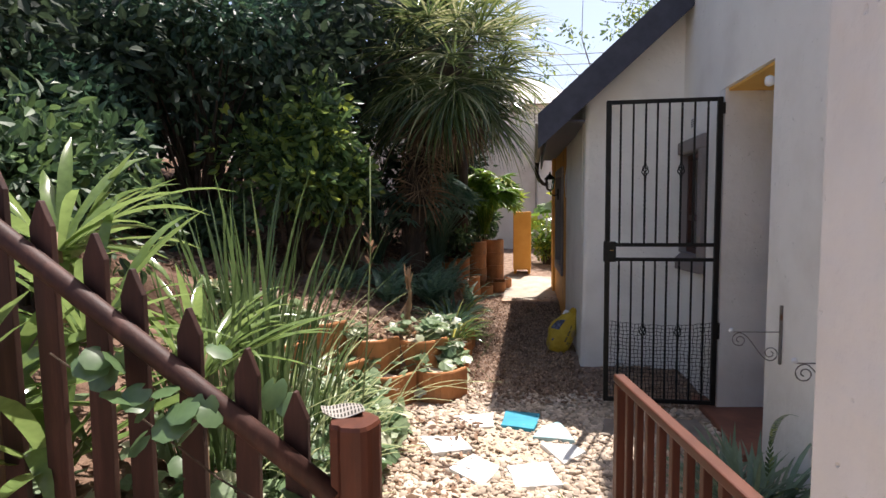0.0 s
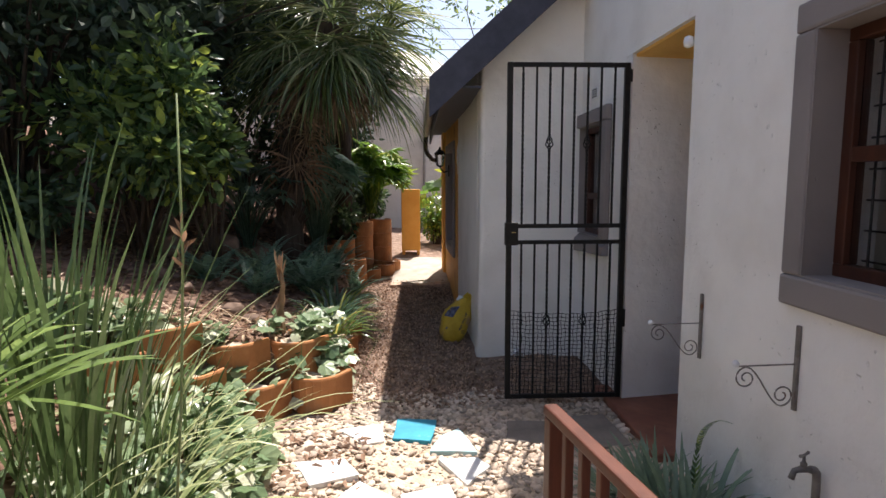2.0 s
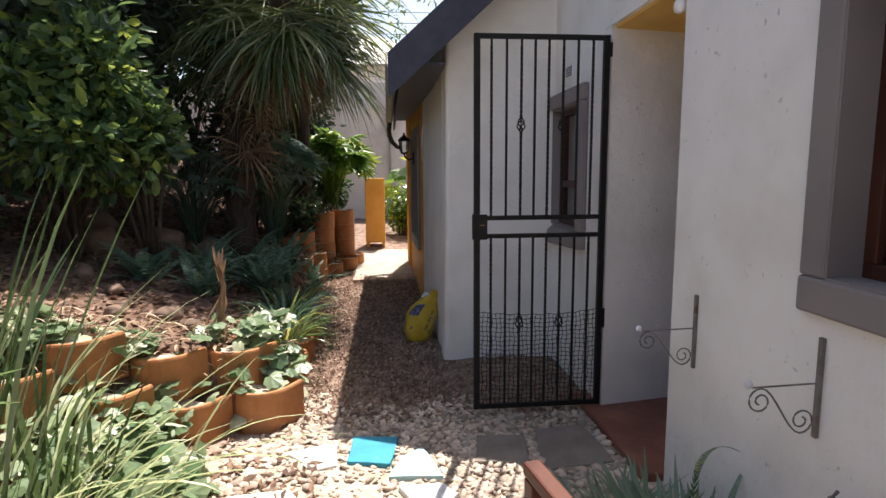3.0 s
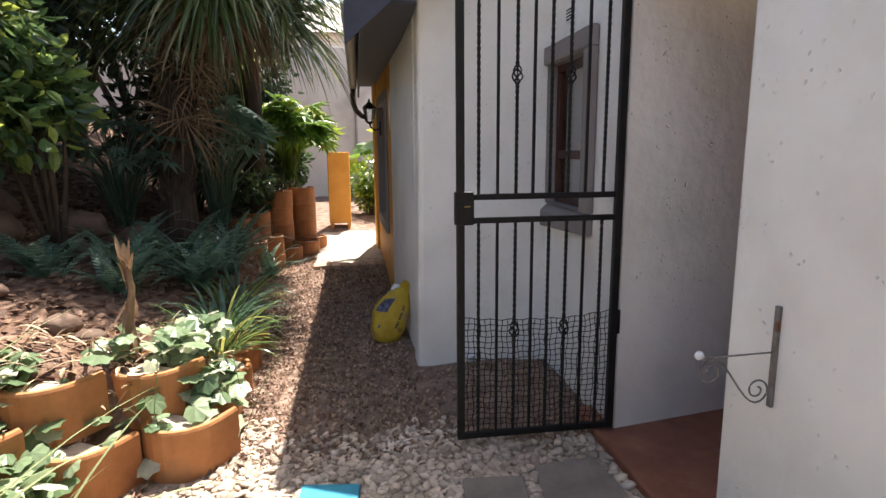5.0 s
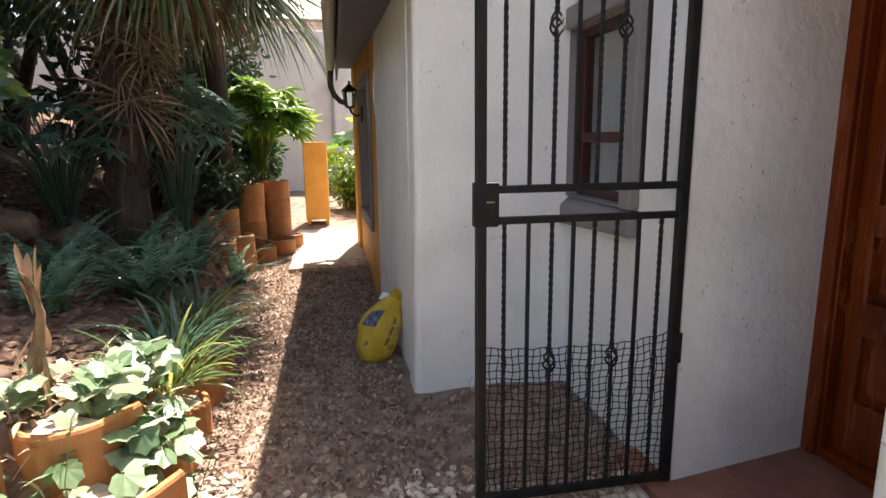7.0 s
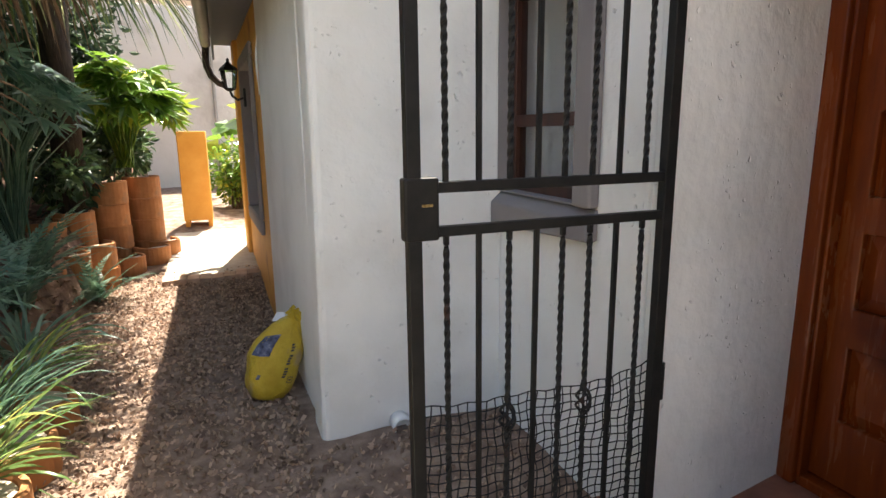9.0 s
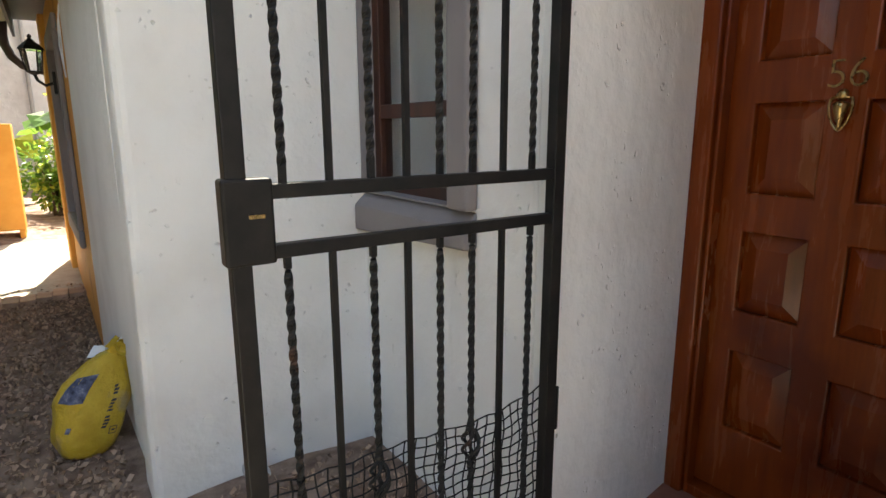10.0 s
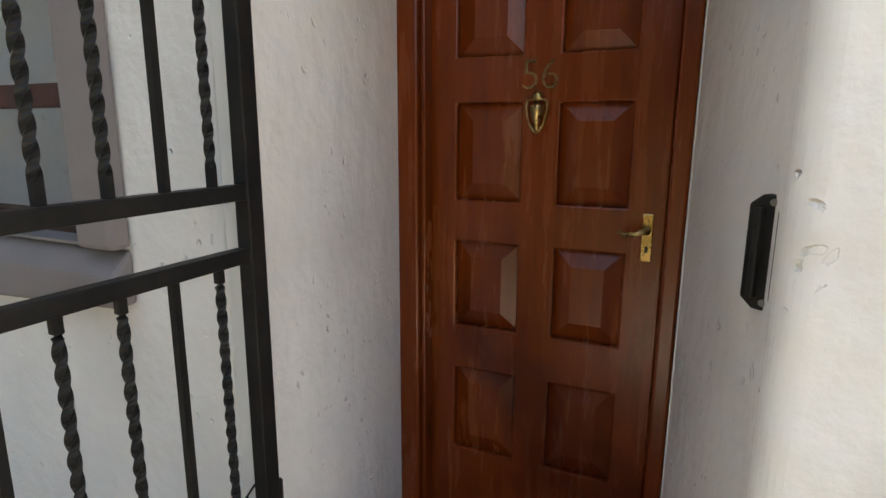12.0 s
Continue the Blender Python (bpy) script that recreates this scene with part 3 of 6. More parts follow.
for k in range(8):
    z = 1.26 + 0.76 * k / 7
    rod(bm, (MX + 0.19, 1.17, z), (MX + 0.19, 2.22, z), 0.004, 5)
part("burglar_bars", bm, IRON, win, "dark burglar bars behind the glass")
swin = window("window_2", 4.48, 5.12, 1.12, 2.0, MX, 1, 2, [(4.372, 4.48, 1.119, 2.0, 0.05), (4.372, 5.136, 2.0, 2.11, 0.05)],
              "narrow brown wooden window with grey plaster surround and sill", 0.04, 1.435)
bm = bmesh.new()
vs = box(bm, MX - 0.055, MX - 0.001, 4.372, 5.136, 1.0, 1.118)
for v in vs:
    if v.co.x < MX - 0.01 and v.co.z > 1.1:
        v.co.z = 1.068
    if v.co.y > 5 and v.co.z < 1.01:
        v.co.z = 0.962
part("sill", bm, SURROUND, swin, "sloping grey plaster sill", 0.01)
win3 = window("window_3", 7.5, 8.5, 0.72, 1.98, 1.125, 1, 2, [(7.4, 7.5, 0.72, 1.98, 0.03), (8.5, 8.6, 0.72, 1.98, 0.03), (7.4, 8.6, 1.98, 2.08, 0.03), (7.4, 8.6, 0.6, 0.72, 0.034)],
       "dark wooden window with grey plaster surround in the wing wall")
win3.matrix_world = WING_TURN @ win3.matrix_world
# air brick above the narrow window
vent = thing("air_brick", (MX, 4.78, 2.24), "small cream air brick with slots above the narrow window", "vent")
bm = bmesh.new()
box(bm, MX - 0.012, MX - 0.001, 4.7, 4.86, 2.2, 2.29)
part("frame", bm, BLIND, vent, "", 0.003)
# dark strips on the face take the place of shaded slots
for k in range(4):
    bm = bmesh.new()
    box(bm, MX - 0.0135, MX - 0.0122, 4.715, 4.845, 2.212 + 0.018 * k, 2.221 + 0.018 * k)
    part("slot", bm, DARK, vent)
# pale slatted blind behind the narrow window
blind = thing("window_blind", (MX + 0.5, 5.1, 1.1), "pale slatted blind behind the narrow window", "blind")
for k in range(7):
    bm = bmesh.new()
    box(bm, MX + 0.5, MX + 0.51, 4.98, 5.3, 1.12 + 0.13 * k, 1.242 + 0.13 * k)
    part("slat", bm, BLIND, blind, "", 0.003)
# dark sheet put in for the unlit room behind the slats
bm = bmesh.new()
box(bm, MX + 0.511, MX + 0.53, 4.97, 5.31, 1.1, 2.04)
part("shade_backing", bm, DARK, blind)

# ---- front door ----
DX = 2.79
door = thing("door_1", (DX, 3.74, 0.045), "closed panelled front door in reddish varnished wood", "door", kind="structure")
for a0, a1, b0, b1 in ((3.335, 3.38, 0.046, 2.085), (4.073, 4.141, 0.046, 2.085), (3.38, 4.073, 2.03, 2.085)):
    bm = bmesh.new()
    box(bm, 2.716, 2.85, a0, a1, b0, b1)
    part("door_frame", bm, DOORWOOD, door, "", 0.008)
bm = bmesh.new()
box(bm, 2.735, 2.785, 4.058, 4.0728, 0.046, 2.03)
part("door_bead", bm, DOORWOOD, door, "", 0.005)
leaf = part("leaf", grid_wall([3.382, 3.483, 3.675, 3.783, 3.98, 4.071], [0.09, 0.34, 0.62, 0.765, 1.033, 1.16, 1.44, 1.57, 1.87, 2.026], lambda i, j: not (i in (1, 3) and j in (1, 3, 5, 7)), 0.042, lambda u, v, w: (DX + w, u, v)), DOORWOOD, door, "", 0.006)
for ya, yb in ((3.483, 3.675), (3.783, 3.98)):
    for za, zb in ((0.34, 0.62), (0.765, 1.033), (1.16, 1.44), (1.57, 1.87)):
        bm = bmesh.new()
        outer = [bm.verts.new((DX + 0.024, y, z)) for y, z in ((ya, za), (yb, za), (yb, zb), (ya, zb))]
        mid = [bm.verts.new((DX + 0.02, y, z)) for y, z in ((ya + 0.012, za + 0.012), (yb - 0.012, za + 0.012), (yb - 0.012, zb - 0.012), (ya + 0.012, zb - 0.012))]
        inner = [bm.verts.new((DX + 0.004, y, z)) for y, z in ((ya + 0.05, za + 0.05), (yb - 0.05, za + 0.05), (yb - 0.05, zb - 0.05), (ya + 0.05, zb - 0.05))]
        for p, q in ((outer, mid), (mid, inner)):
            for k in range(4):
                bm.faces.new((p[k], p[(k + 1) % 4], q[(k + 1) % 4], q[k]))
        bm.faces.new(inner)
        bk = [bm.verts.new((DX + 0.04, y, z)) for y, z in ((ya, za), (yb, za), (yb, zb), (ya, zb))]
        bm.faces.new(bk)
        for k in range(4):
            bm.faces.new((outer[k], outer[(k + 1) % 4], bk[(k + 1) % 4], bk[k]))
        part("panel", bm, DOORWOOD, door)
bm = bmesh.new()
box(bm, 2.74, 2.85, 3.381, 4.0725, 0.0452, 0.086)
part("threshold", bm, DOORWOOD, door, "worn wooden threshold", 0.006)
# lever handle on its plate
plate = bmesh.new()
box(plate, DX - 0.004, DX, 3.413, 3.441, 1.02, 1.15)
plate = part("handle_plate", plate, BRASS, door, "aged brass lever handle plate", 0.003)
bm = bmesh.new()
tube(bm, [(DX - 0.004, 3.427, 1.105), (DX - 0.035, 3.427, 1.105), (DX - 0.042, 3.437, 1.106), (DX - 0.044, 3.455, 1.099), (DX - 0.042, 3.48, 1.096), (DX - 0.039, 3.5, 1.104)], 0.007, 8, [0.011, 0.009, 0.009, 0.008, 0.007, 0.004])
part("lever", bm, BRASS, plate, "curved brass lever", smooth=True)
bm = bmesh.new()
box(bm, DX - 0.006, DX - 0.0045, 3.423, 3.431, 1.045, 1.062)
part("keyhole", bm, DARK, plate)
# knocker
bm = bmesh.new()
lathe(bm, [(0.004, 0.0), (0.012, 0.004), (0.016, 0.012), (0.008, 0.02)], 12)
bmesh.ops.transform(bm, matrix=pose(DX, 3.737, 1.455, 0, -90, 0), verts=bm.verts[:])
knocker = part("knocker", bm, BRASS, door, "brass urn-shaped door knocker", smooth=True)
bm = bmesh.new()
tube(bm, [(DX - 0.016, 3.737 + q, 1.415 + z) for q, z in ((0.026, 0.03), (0.03, 0.01), (0.027, -0.012), (0.018, -0.036), (0.006, -0.054), (0, -0.058), (-0.006, -0.054), (-0.018, -0.036), (-0.027, -0.012), (-0.03, 0.01), (-0.026, 0.03))], 0.0038, 6)
tube(bm, [(DX - 0.016, 3.764, 1.445), (DX - 0.014, 3.737, 1.452), (DX - 0.016, 3.71, 1.445)], 0.004, 6)
part("ring", bm, BRASS, knocker, smooth=True)
bm = bmesh.new()
lathe(bm, [(0.003, -0.05), (0.007, -0.042), (0.005, -0.034), (0.012, -0.022), (0.018, 0.004), (0.02, 0.018), (0.018, 0.021), (0.004, 0.026)], 14, (DX - 0.014, 3.737, 1.412))
part("urn", bm, BRASS, knocker, smooth=True)
# house number
for ch, yy in (("5", 3.76), ("6", 3.706)):
    cu = bpy.data.curves.new("number", "FONT")
    cu.offset = -0.0022
    cu.body, cu.size, cu.extrude, cu.align_x = ch, 0.115, 0.0025, "CENTER"
    tmp = bpy.data.objects.new("number", cu)
    me = bpy.data.meshes.new_from_object(tmp)
    bpy.data.objects.remove(tmp)
    bpy.data.curves.remove(cu)
    ob = new("number", me)
    me.materials.append(BRASS)
    ob.matrix_world = pose(DX - 0.005, yy, 1.475, 90, 0, -90)
    ob.parent = door
    ob.matrix_parent_inverse = door.matrix_world.inverted()
    tagged(ob, "tarnished brass digit " + ch)

# ---- garden walls ----
bm = bmesh.new()
box(bm, -7.0, 7.0, 14.6, 14.85, -0.2, 3.7)
structure("wall_boundary", bm, FAR_WALL, "tall weathered white boundary wall behind the garden", 0.02)
bm = bmesh.new()
box(bm, -7.25, -7.0, -6.0, 14.85, -0.2, 3.2)
structure("wall_boundary_side", bm, FAR_WALL, "weathered white side boundary wall", 0.02)
bm = bmesh.new()
box(bm, -7.0, 2.0, -6.0, -5.75, -0.2, 2.4)
structure("wall_boundary_back", bm, FAR_WALL, "weathered white rear boundary wall", 0.02)


# ---- security gate ----
GX0, GX1, GY = 1.182, 1.99, 4.028
gate = thing("security_gate", (GX1, GY, 0.06), "open black wrought-iron security gate with twisted bars", "gate")


def tube_part(name, x0, x1, z0, z1, w=0.032, parent=gate, label=""):
    bm = bmesh.new()
    box(bm, x0, x1, GY - w / 2, GY + w / 2, z0, z1)
    return part(name, bm, IRON, parent, label, 0.003)


tube_part("stile", GX0, GX0 + 0.036, 0.06, 2.32)
tube_part("stile", GX1 - 0.036, GX1, 0.06, 2.32)
for z0, z1 in ((0.06, 0.09), (1.134, 1.16), (1.243, 1.27), (2.292, 2.32)):
    tube_part("rail", GX0 + 0.036, GX1 - 0.036, z0, z1, 0.026)


def bar_mesh(z0, z1, twisted, knot):
    bm = bmesh.new()
    h = 0.0062
    steps = 2 if not twisted else int((z1 - z0) / 0.0075)
    rings = []
    for k in range(steps + 1):
        z = z0 + (z1 - z0) * k / steps
        edge = min(z - z0, z1 - z)
        ang = 0.0 if not twisted or edge < 0.03 else (z - z0) * 2 * math.pi / 0.12
        s = h
        if knot and abs(z - knot) < 0.045:
            s = 0.003
        c, si = math.cos(ang), math.sin(ang)
        rings.append([bm.verts.new((a * c - b * si, a * si + b * c, z)) for a, b in ((-s, -s), (s, -s), (s, s), (-s, s))])
    for p, q in zip(rings, rings[1:]):
        for i in range(4):
            bm.faces.new((p[i], p[(i + 1) % 4], q[(i + 1) % 4], q[i]))
    return bm


def knot_mesh(z):
    """A basket of four bowed and twisted rods."""
    bm = bmesh.new()
    for k in range(4):
        pts = []
        for i in range(11):
            t = i / 10
            ang = k * math.pi / 2 + t * math.pi * 1.1
            r = 0.003 + 0.021 * math.sin(math.pi * t)
            pts.append((r * math.cos(ang), r * math.sin(ang), z - 0.045 + 0.09 * t))
        tube(bm, pts, 0.0042, 6)
    for dz in (-0.052, 0.052):
        lathe(bm, [(0.007, -0.008), (0.011, 0.0), (0.007, 0.008)], 8, (0, 0, z + dz))
    return bm


kinds = "tptpttpt"
for i, kd in enumerate(kinds):
    x = GX0 + 0.036 + (GX1 - GX0 - 0.072) * (i + 1) / 9 + (-0.014, -0.006, 0, 0, 0, 0.006, 0.012, 0.02)[i]
    for z0, z1, kz in ((0.09, 1.134, 0.607), (1.27, 2.292, 1.803)):
        has = i in (2, 5)
        bm = bar_mesh(z0, z1, kd == "t", kz if has else None)
        bmesh.ops.translate(bm, verts=bm.verts[:], vec=(x, GY, 0))
        ob = part("bar", bm, IRON, gate, "twisted square bar" if kd == "t" else "plain square bar")
        if has:
            bm = knot_mesh(kz)
            bmesh.ops.translate(bm, verts=bm.verts[:], vec=(x, GY, 0))
            part("knot", bm, IRON, ob, "basket knot", smooth=True)
bm = bmesh.new()
box(bm, GX0 - 0.009, GX0 + 0.08, GY - 0.021, GY + 0.021, 1.128, 1.282)
lock = part("lock_box", bm, IRON, gate, "black lock box with chipped paint", 0.006)
bm = bmesh.new()
box(bm, GX0 + 0.034, GX0 + 0.062, GY - 0.0235, GY - 0.0212, 1.212, 1.219)
part("key_slot", bm, BRASS, lock, "worn metal key slot")
bm = bmesh.new()
rod(bm, (GX1 + 0.008, GY, 2.2), (GX1 + 0.008, GY, 2.28), 0.011)
part("hinge", bm, IRON, gate)
bm = bmesh.new()
rod(bm, (GX1 + 0.008, GY, 0.56), (GX1 + 0.008, GY, 0.68), 0.012)
part("hinge", bm, IRON, gate)
# netting tied behind the lower half
net = thing("netting", (1.57, GY + 0.022, 0.08), "black plastic mesh tied to the lower half of the gate", "mesh")
rng = random.Random(5)
NC, NR = 27, 20


def net_at(i, j):
    u, v = i / NC, j / NR
    sag = 0.03 * math.sin(math.pi * u) * v
    return Vector((GX0 + 0.03 + (GX1 - GX0 - 0.05) * u + 0.004 * math.sin(j * 1.3 + i), GY + 0.026 + 0.012 * math.sin(u * 9 + v * 4), 0.075 + (0.6 - sag) * v + 0.004 * math.sin(i * 1.7 + j * 0.6)))


for i in range(NC + 1):
    bm = bmesh.new()
    tube(bm, [net_at(i, j) for j in range(NR + 1)], 0.0024, 3)
    part("strand", bm, IRON, net)
for j in range(NR + 1):
    bm = bmesh.new()
    tube(bm, [net_at(i, j) for i in range(NC + 1)], 0.0024, 3)
    part("strand", bm, IRON, net)
# keep plate on the porch return
keep = thing("latch_keep", (2.3, 3.25, 1.16), "black iron latch keep fixed to the plastered porch return", "latch")
KEEPM = pose(2.085, 3.218, 1.2, 0, 0, 56)
bm = bmesh.new()
f = bm.faces.new([bm.verts.new(KEEPM @ Vector(p)) for p in ((-0.034, -0.004, -0.06), (-0.012, -0.004, -0.08), (0.012, -0.004, -0.08), (0.03, -0.004, -0.066), (0.03, -0.004, 0.066), (0.012, -0.004, 0.08), (-0.02, -0.004, 0.08), (-0.034, -0.004, 0.062))])
ex = bmesh.ops.extrude_face_region(bm, geom=[f])
bmesh.ops.translate(bm, verts=[v for v in ex["geom"] if isinstance(v, bmesh.types.BMVert)], vec=KEEPM.to_3x3() @ Vector((0, 0.018, 0)))
box(bm, -0.012, 0.0, -0.09, -0.0045, -0.05, 0.05, KEEPM)
part("plate", bm, IRON, keep, "", 0.003)
for x0, x1 in ((-0.026, -0.016), (0.006, 0.016)):
    bm = bmesh.new()
    box(bm, x0, x1, 0.0141, 0.027, -0.062, 0.062, KEEPM)
    part("lip", bm, IRON, keep, "", 0.002)
for z in (-0.068, 0.07):
    bm = bmesh.new()
    lathe(bm, [(0.005, 0.0), (0.005, 0.003), (0.002, 0.004)], 8)
    bmesh.ops.transform(bm, matrix=KEEPM @ pose(-0.004, 0.0142, z, -90, 0, 0), verts=bm.verts[:])
    part("screw", bm, IRON_OLD, keep)


# ---- scroll brackets and tap on the house wall ----
def spiral(c, r0, turns, start, flip=1, n=26):
    pts = []
    for i in range(n):
        t = i / (n - 1)
        a = start + flip * turns * 2 * math.pi * t
        r = r0 * (1 - 0.75 * t)
        pts.append((c[0] + r * math.cos(a), c[1] + r * math.sin(a)))
    return pts


def scroll_bracket(y, ztop, zbot, arm):
    """A hanging-basket bracket: flat back bar, arm out from the wall, scrollwork below it."""
    br = thing("scroll_bracket", (MX, y, zbot), "weathered iron scroll bracket for hanging baskets on the wall", "bracket", "wall brackets")
    bm = bmesh.new()
    box(bm, MX - 0.014, MX - 0.001, y - 0.009, y + 0.009, zbot, ztop)
    part("back_bar", bm, IRON_OLD, br, "", 0.002)
    za = zbot + (ztop - zbot) * 0.55
    bm = bmesh.new()
    tube(bm, [(MX - 0.014, y, za), (MX - arm, y, za - 0.005)], 0.003, 8)
    ar = part("arm", bm, IRON_OLD, br)
    bm = bmesh.new()
    lathe(bm, [(0.004, -0.012), (0.013, -0.006), (0.014, 0.004), (0.006, 0.014)], 12, (MX - arm, y, za + 0.004))
    part("knob", bm, BLIND, ar, "pale worn end knob", smooth=True)
    bm = bmesh.new()
    low = spiral((0.058, zbot + 0.06), 0.042, 1.45, -0.5 * math.pi, -1)
    high = spiral((arm - 0.042, za - 0.05), 0.042, 1.45, 0.5 * math.pi, -1)
    scroll = low[::-1] + [(0.058 + (arm - 0.1) * s, (zbot + 0.018) + (za - zbot - 0.026) * smooth01(0, 1, s)) for s in (0.12, 0.25, 0.38, 0.5, 0.62, 0.75, 0.88)] + high
    tube(bm, [(MX - a, y, b) for a, b in scroll], 0.003, 6)
    part("scroll", bm, IRON_OLD, br, smooth=True)
    return br


scroll_bracket(2.963, 0.996, 0.669, 0.26)
scroll_bracket(2.248, 1.017, 0.694, 0.24)
tap = thing("garden_tap", (MX, 2.075, 0.55), "old brass garden tap on a pipe against the wall", "tap")
bm = bmesh.new()
tube(bm, [(MX - 0.03, 2.075, -0.05), (MX - 0.03, 2.075, 0.5), (MX - 0.032, 2.075, 0.54), (MX - 0.04, 2.075, 0.55), (MX - 0.055, 2.075, 0.553)], 0.014, 10)
part("pipe", bm, IRON_OLD, tap, "grey galvanised pipe", smooth=True)
bm = bmesh.new()
tube(bm, [(MX - 0.045, 2.075, 0.553), (MX - 0.085, 2.075, 0.556), (MX - 0.112, 2.075, 0.55), (MX - 0.122, 2.075, 0.522)], 0.01, 8, [0.011, 0.012, 0.01, 0.011])
lathe(bm, [(0.011, 0.0), (0.011, 0.018), (0.006, 0.022), (0.004, 0.046)], 10, (MX - 0.08, 2.075, 0.56))
part("body", bm, IRON_OLD, tap, "tarnished tap body", smooth=True)
bm = bmesh.new()
tube(bm, [(MX - 0.105, 2.06, 0.61), (MX - 0.08, 2.075, 0.606), (MX - 0.055, 2.09, 0.608)], 0.004, 6, [0.006, 0.004, 0.006])
part("handle", bm, IRON_OLD, tap, smooth=True)

# small cream plug on the wall edge above the porch
plug = thing("cream_plug", (2.0, 3.23, 2.25), "small cream plastic cable plug on the porch edge", "plug")
bm = bmesh.new()
lathe(bm, [(0.01, -0.03), (0.024, -0.022), (0.027, 0.0), (0.022, 0.022), (0.008, 0.03)], 12, (1.992, 3.225, 2.26))
part("cap", bm, BLIND, plug, smooth=True)

# cement basin under the tap
CEMENT = rough_mat("cement", [(0.3, (0.3, 0.27, 0.23)), (0.7, (0.46, 0.42, 0.37))], 6, 60, 0.9, 0.4, 0, 0.006)
basin = thing("cement_basin", (1.78, 2.1, 0.0), "round cement basin with a dark hollow under the tap", "basin")
bm = bmesh.new()
lathe(bm, [(0.2, -0.05), (0.21, 0.2), (0.2, 0.22), (0.16, 0.22), (0.15, 0.2), (0.13, 0.06), (0.01, 0.05)], 24, (1.78, 2.1, 0))
part("bowl", bm, CEMENT, basin, smooth=True)

# ---- picket fence and post ----
FY = 1.075
fence = thing("picket_fence", (-0.5, FY, 0.0), "dark-stained wooden picket fence sloping up the bank", "fence")
rng = random.Random(11)
px = [0.01, -0.15, -0.3, -0.45, -0.59, -0.72, -0.87, -1.01, -1.15, -1.3]
for k, x in enumerate(px):
    tip = 1.055 + 0.72 * (0.01 - x)
    g = ground_z(x, FY) - 0.05
    w = 0.035
    bm = bmesh.new()
    t = 0.011
    sec = [(-w, g), (w, g), (w, tip - 0.075), (0.004, tip), (-0.004, tip), (-w, tip - 0.075)]
    f = bm.faces.new([bm.verts.new((a, -t, b)) for a, b in sec])
    ex = bmesh.ops.extrude_face_region(bm, geom=[f])
    bmesh.ops.translate(bm, verts=[v for v in ex["geom"] if isinstance(v, bmesh.types.BMVert)], vec=(0, 2 * t, 0))
    lean = rng.uniform(-1.2, 1.2)
    bmesh.ops.transform(bm, matrix=Matrix.Translation((x, FY + rng.uniform(-0.003, 0.003), 0)) @ pose(0, 0, 0, 0, lean, 0), verts=bm.verts[:])
    part("picket", bm, FENCEWOOD, fence, "", 0.003)
bm = bmesh.new()
tube(bm, [(0.13 - 1.55 * s, FY - 0.045, 0.79 + 0.72 * 1.55 * s) for s in (0, 0.25, 0.5, 0.75, 1)], 0.03, 12)
part("rail", bm, FENCEWOOD, fence, "round sloping fence rail", smooth=True)
post = thing("fence_post", (0.165, FY, 0), "thick round wooden fence post with a weathered split top", "post")
bm = bmesh.new()
n = 24
prof = [(0.07, -0.05), (0.07, 0.4), (0.068, 0.978), (0.063, 0.988)]
rings = []
for r, z in prof:
    rings.append([bm.verts.new((0.175 + (r + 0.003 * math.sin(5 * a) - (0.012 if abs(a - 4.2) < 0.15 else 0)) * math.cos(a), FY - 0.01 + (r + 0.003 * math.sin(5 * a) - (0.012 if abs(a - 4.2) < 0.15 else 0)) * math.sin(a), z)) for a in (2 * math.pi * k / n for k in range(n))])
for a, b in zip(rings, rings[1:]):
    for k in range(n):
        bm.faces.new((a[k], a[(k + 1) % n], b[(k + 1) % n], b[k]))
bm.faces.new(rings[0][::-1])
bm.faces.new(rings[-1])
part("shaft", bm, RAILWOOD, post)

# slotted white plastic lid left on the post
lid = thing("slotted_lid", (0.1, 1.1, 1.0), "curved white plastic offcut with dark slots on the fence post", "plastic offcut")
LM = pose(0.13, 1.1, 0.994, 4, 6, 25)


def lid_at(u, v, lift=0.0):
    return LM @ Vector((0.056 * u, 0.034 * v, 0.008 * u * u + 0.007 * math.sin(2.5 * u + v) + lift))


bm = bmesh.new()
for dz in (0.0, 0.003):
    g = [[bm.verts.new(lid_at(-1 + i / 6, -1 + j / 3, dz)) for i in range(13)] for j in range(7)]
    for j in range(6):
        for i in range(12):
            bm.faces.new((g[j][i], g[j][i + 1], g[j + 1][i + 1], g[j + 1][i]))
part("sheet", bm, GUTTER, lid, smooth=True)
for i in range(12):
    for j in range(3):
        bm = bmesh.new()
        u, v = -0.9 + 0.163 * i, -0.66 + 0.66 * j
        bm.faces.new([bm.verts.new(lid_at(u + a, v + q, 0.0045)) for a, q in ((-0.04, -0.22), (0.04, -0.22), (0.05, 0.22), (-0.03, 0.22))])
        part("slot", bm, DARK, lid)

# ---- balustrade ----
bal = thing("balustrade", (1.0, 1.3, 0), "reddish wooden balustrade with slim square balusters", "balustrade")
b0, b1 = Vector((0.962, 1.77, 0)), Vector((1.132, 0.8, 0))
dirb = (b1 - b0).normalized()
yaw = math.degrees(math.atan2(dirb.y, dirb.x))
L = (b1 - b0).length
bm = bmesh.new()
box(bm, -0.01, L - 0.02, -0.02, 0.02, 0.9, 0.93, pose(b0.x, b0.y, 0, 0, 0, yaw))
part("handrail", bm, RAILWOOD, bal, "flat wooden handrail", 0.006)
bm = bmesh.new()
box(bm, 0.0, L - 0.02, -0.016, 0.016, 0.08, 0.12, pose(b0.x, b0.y, 0, 0, 0, yaw))
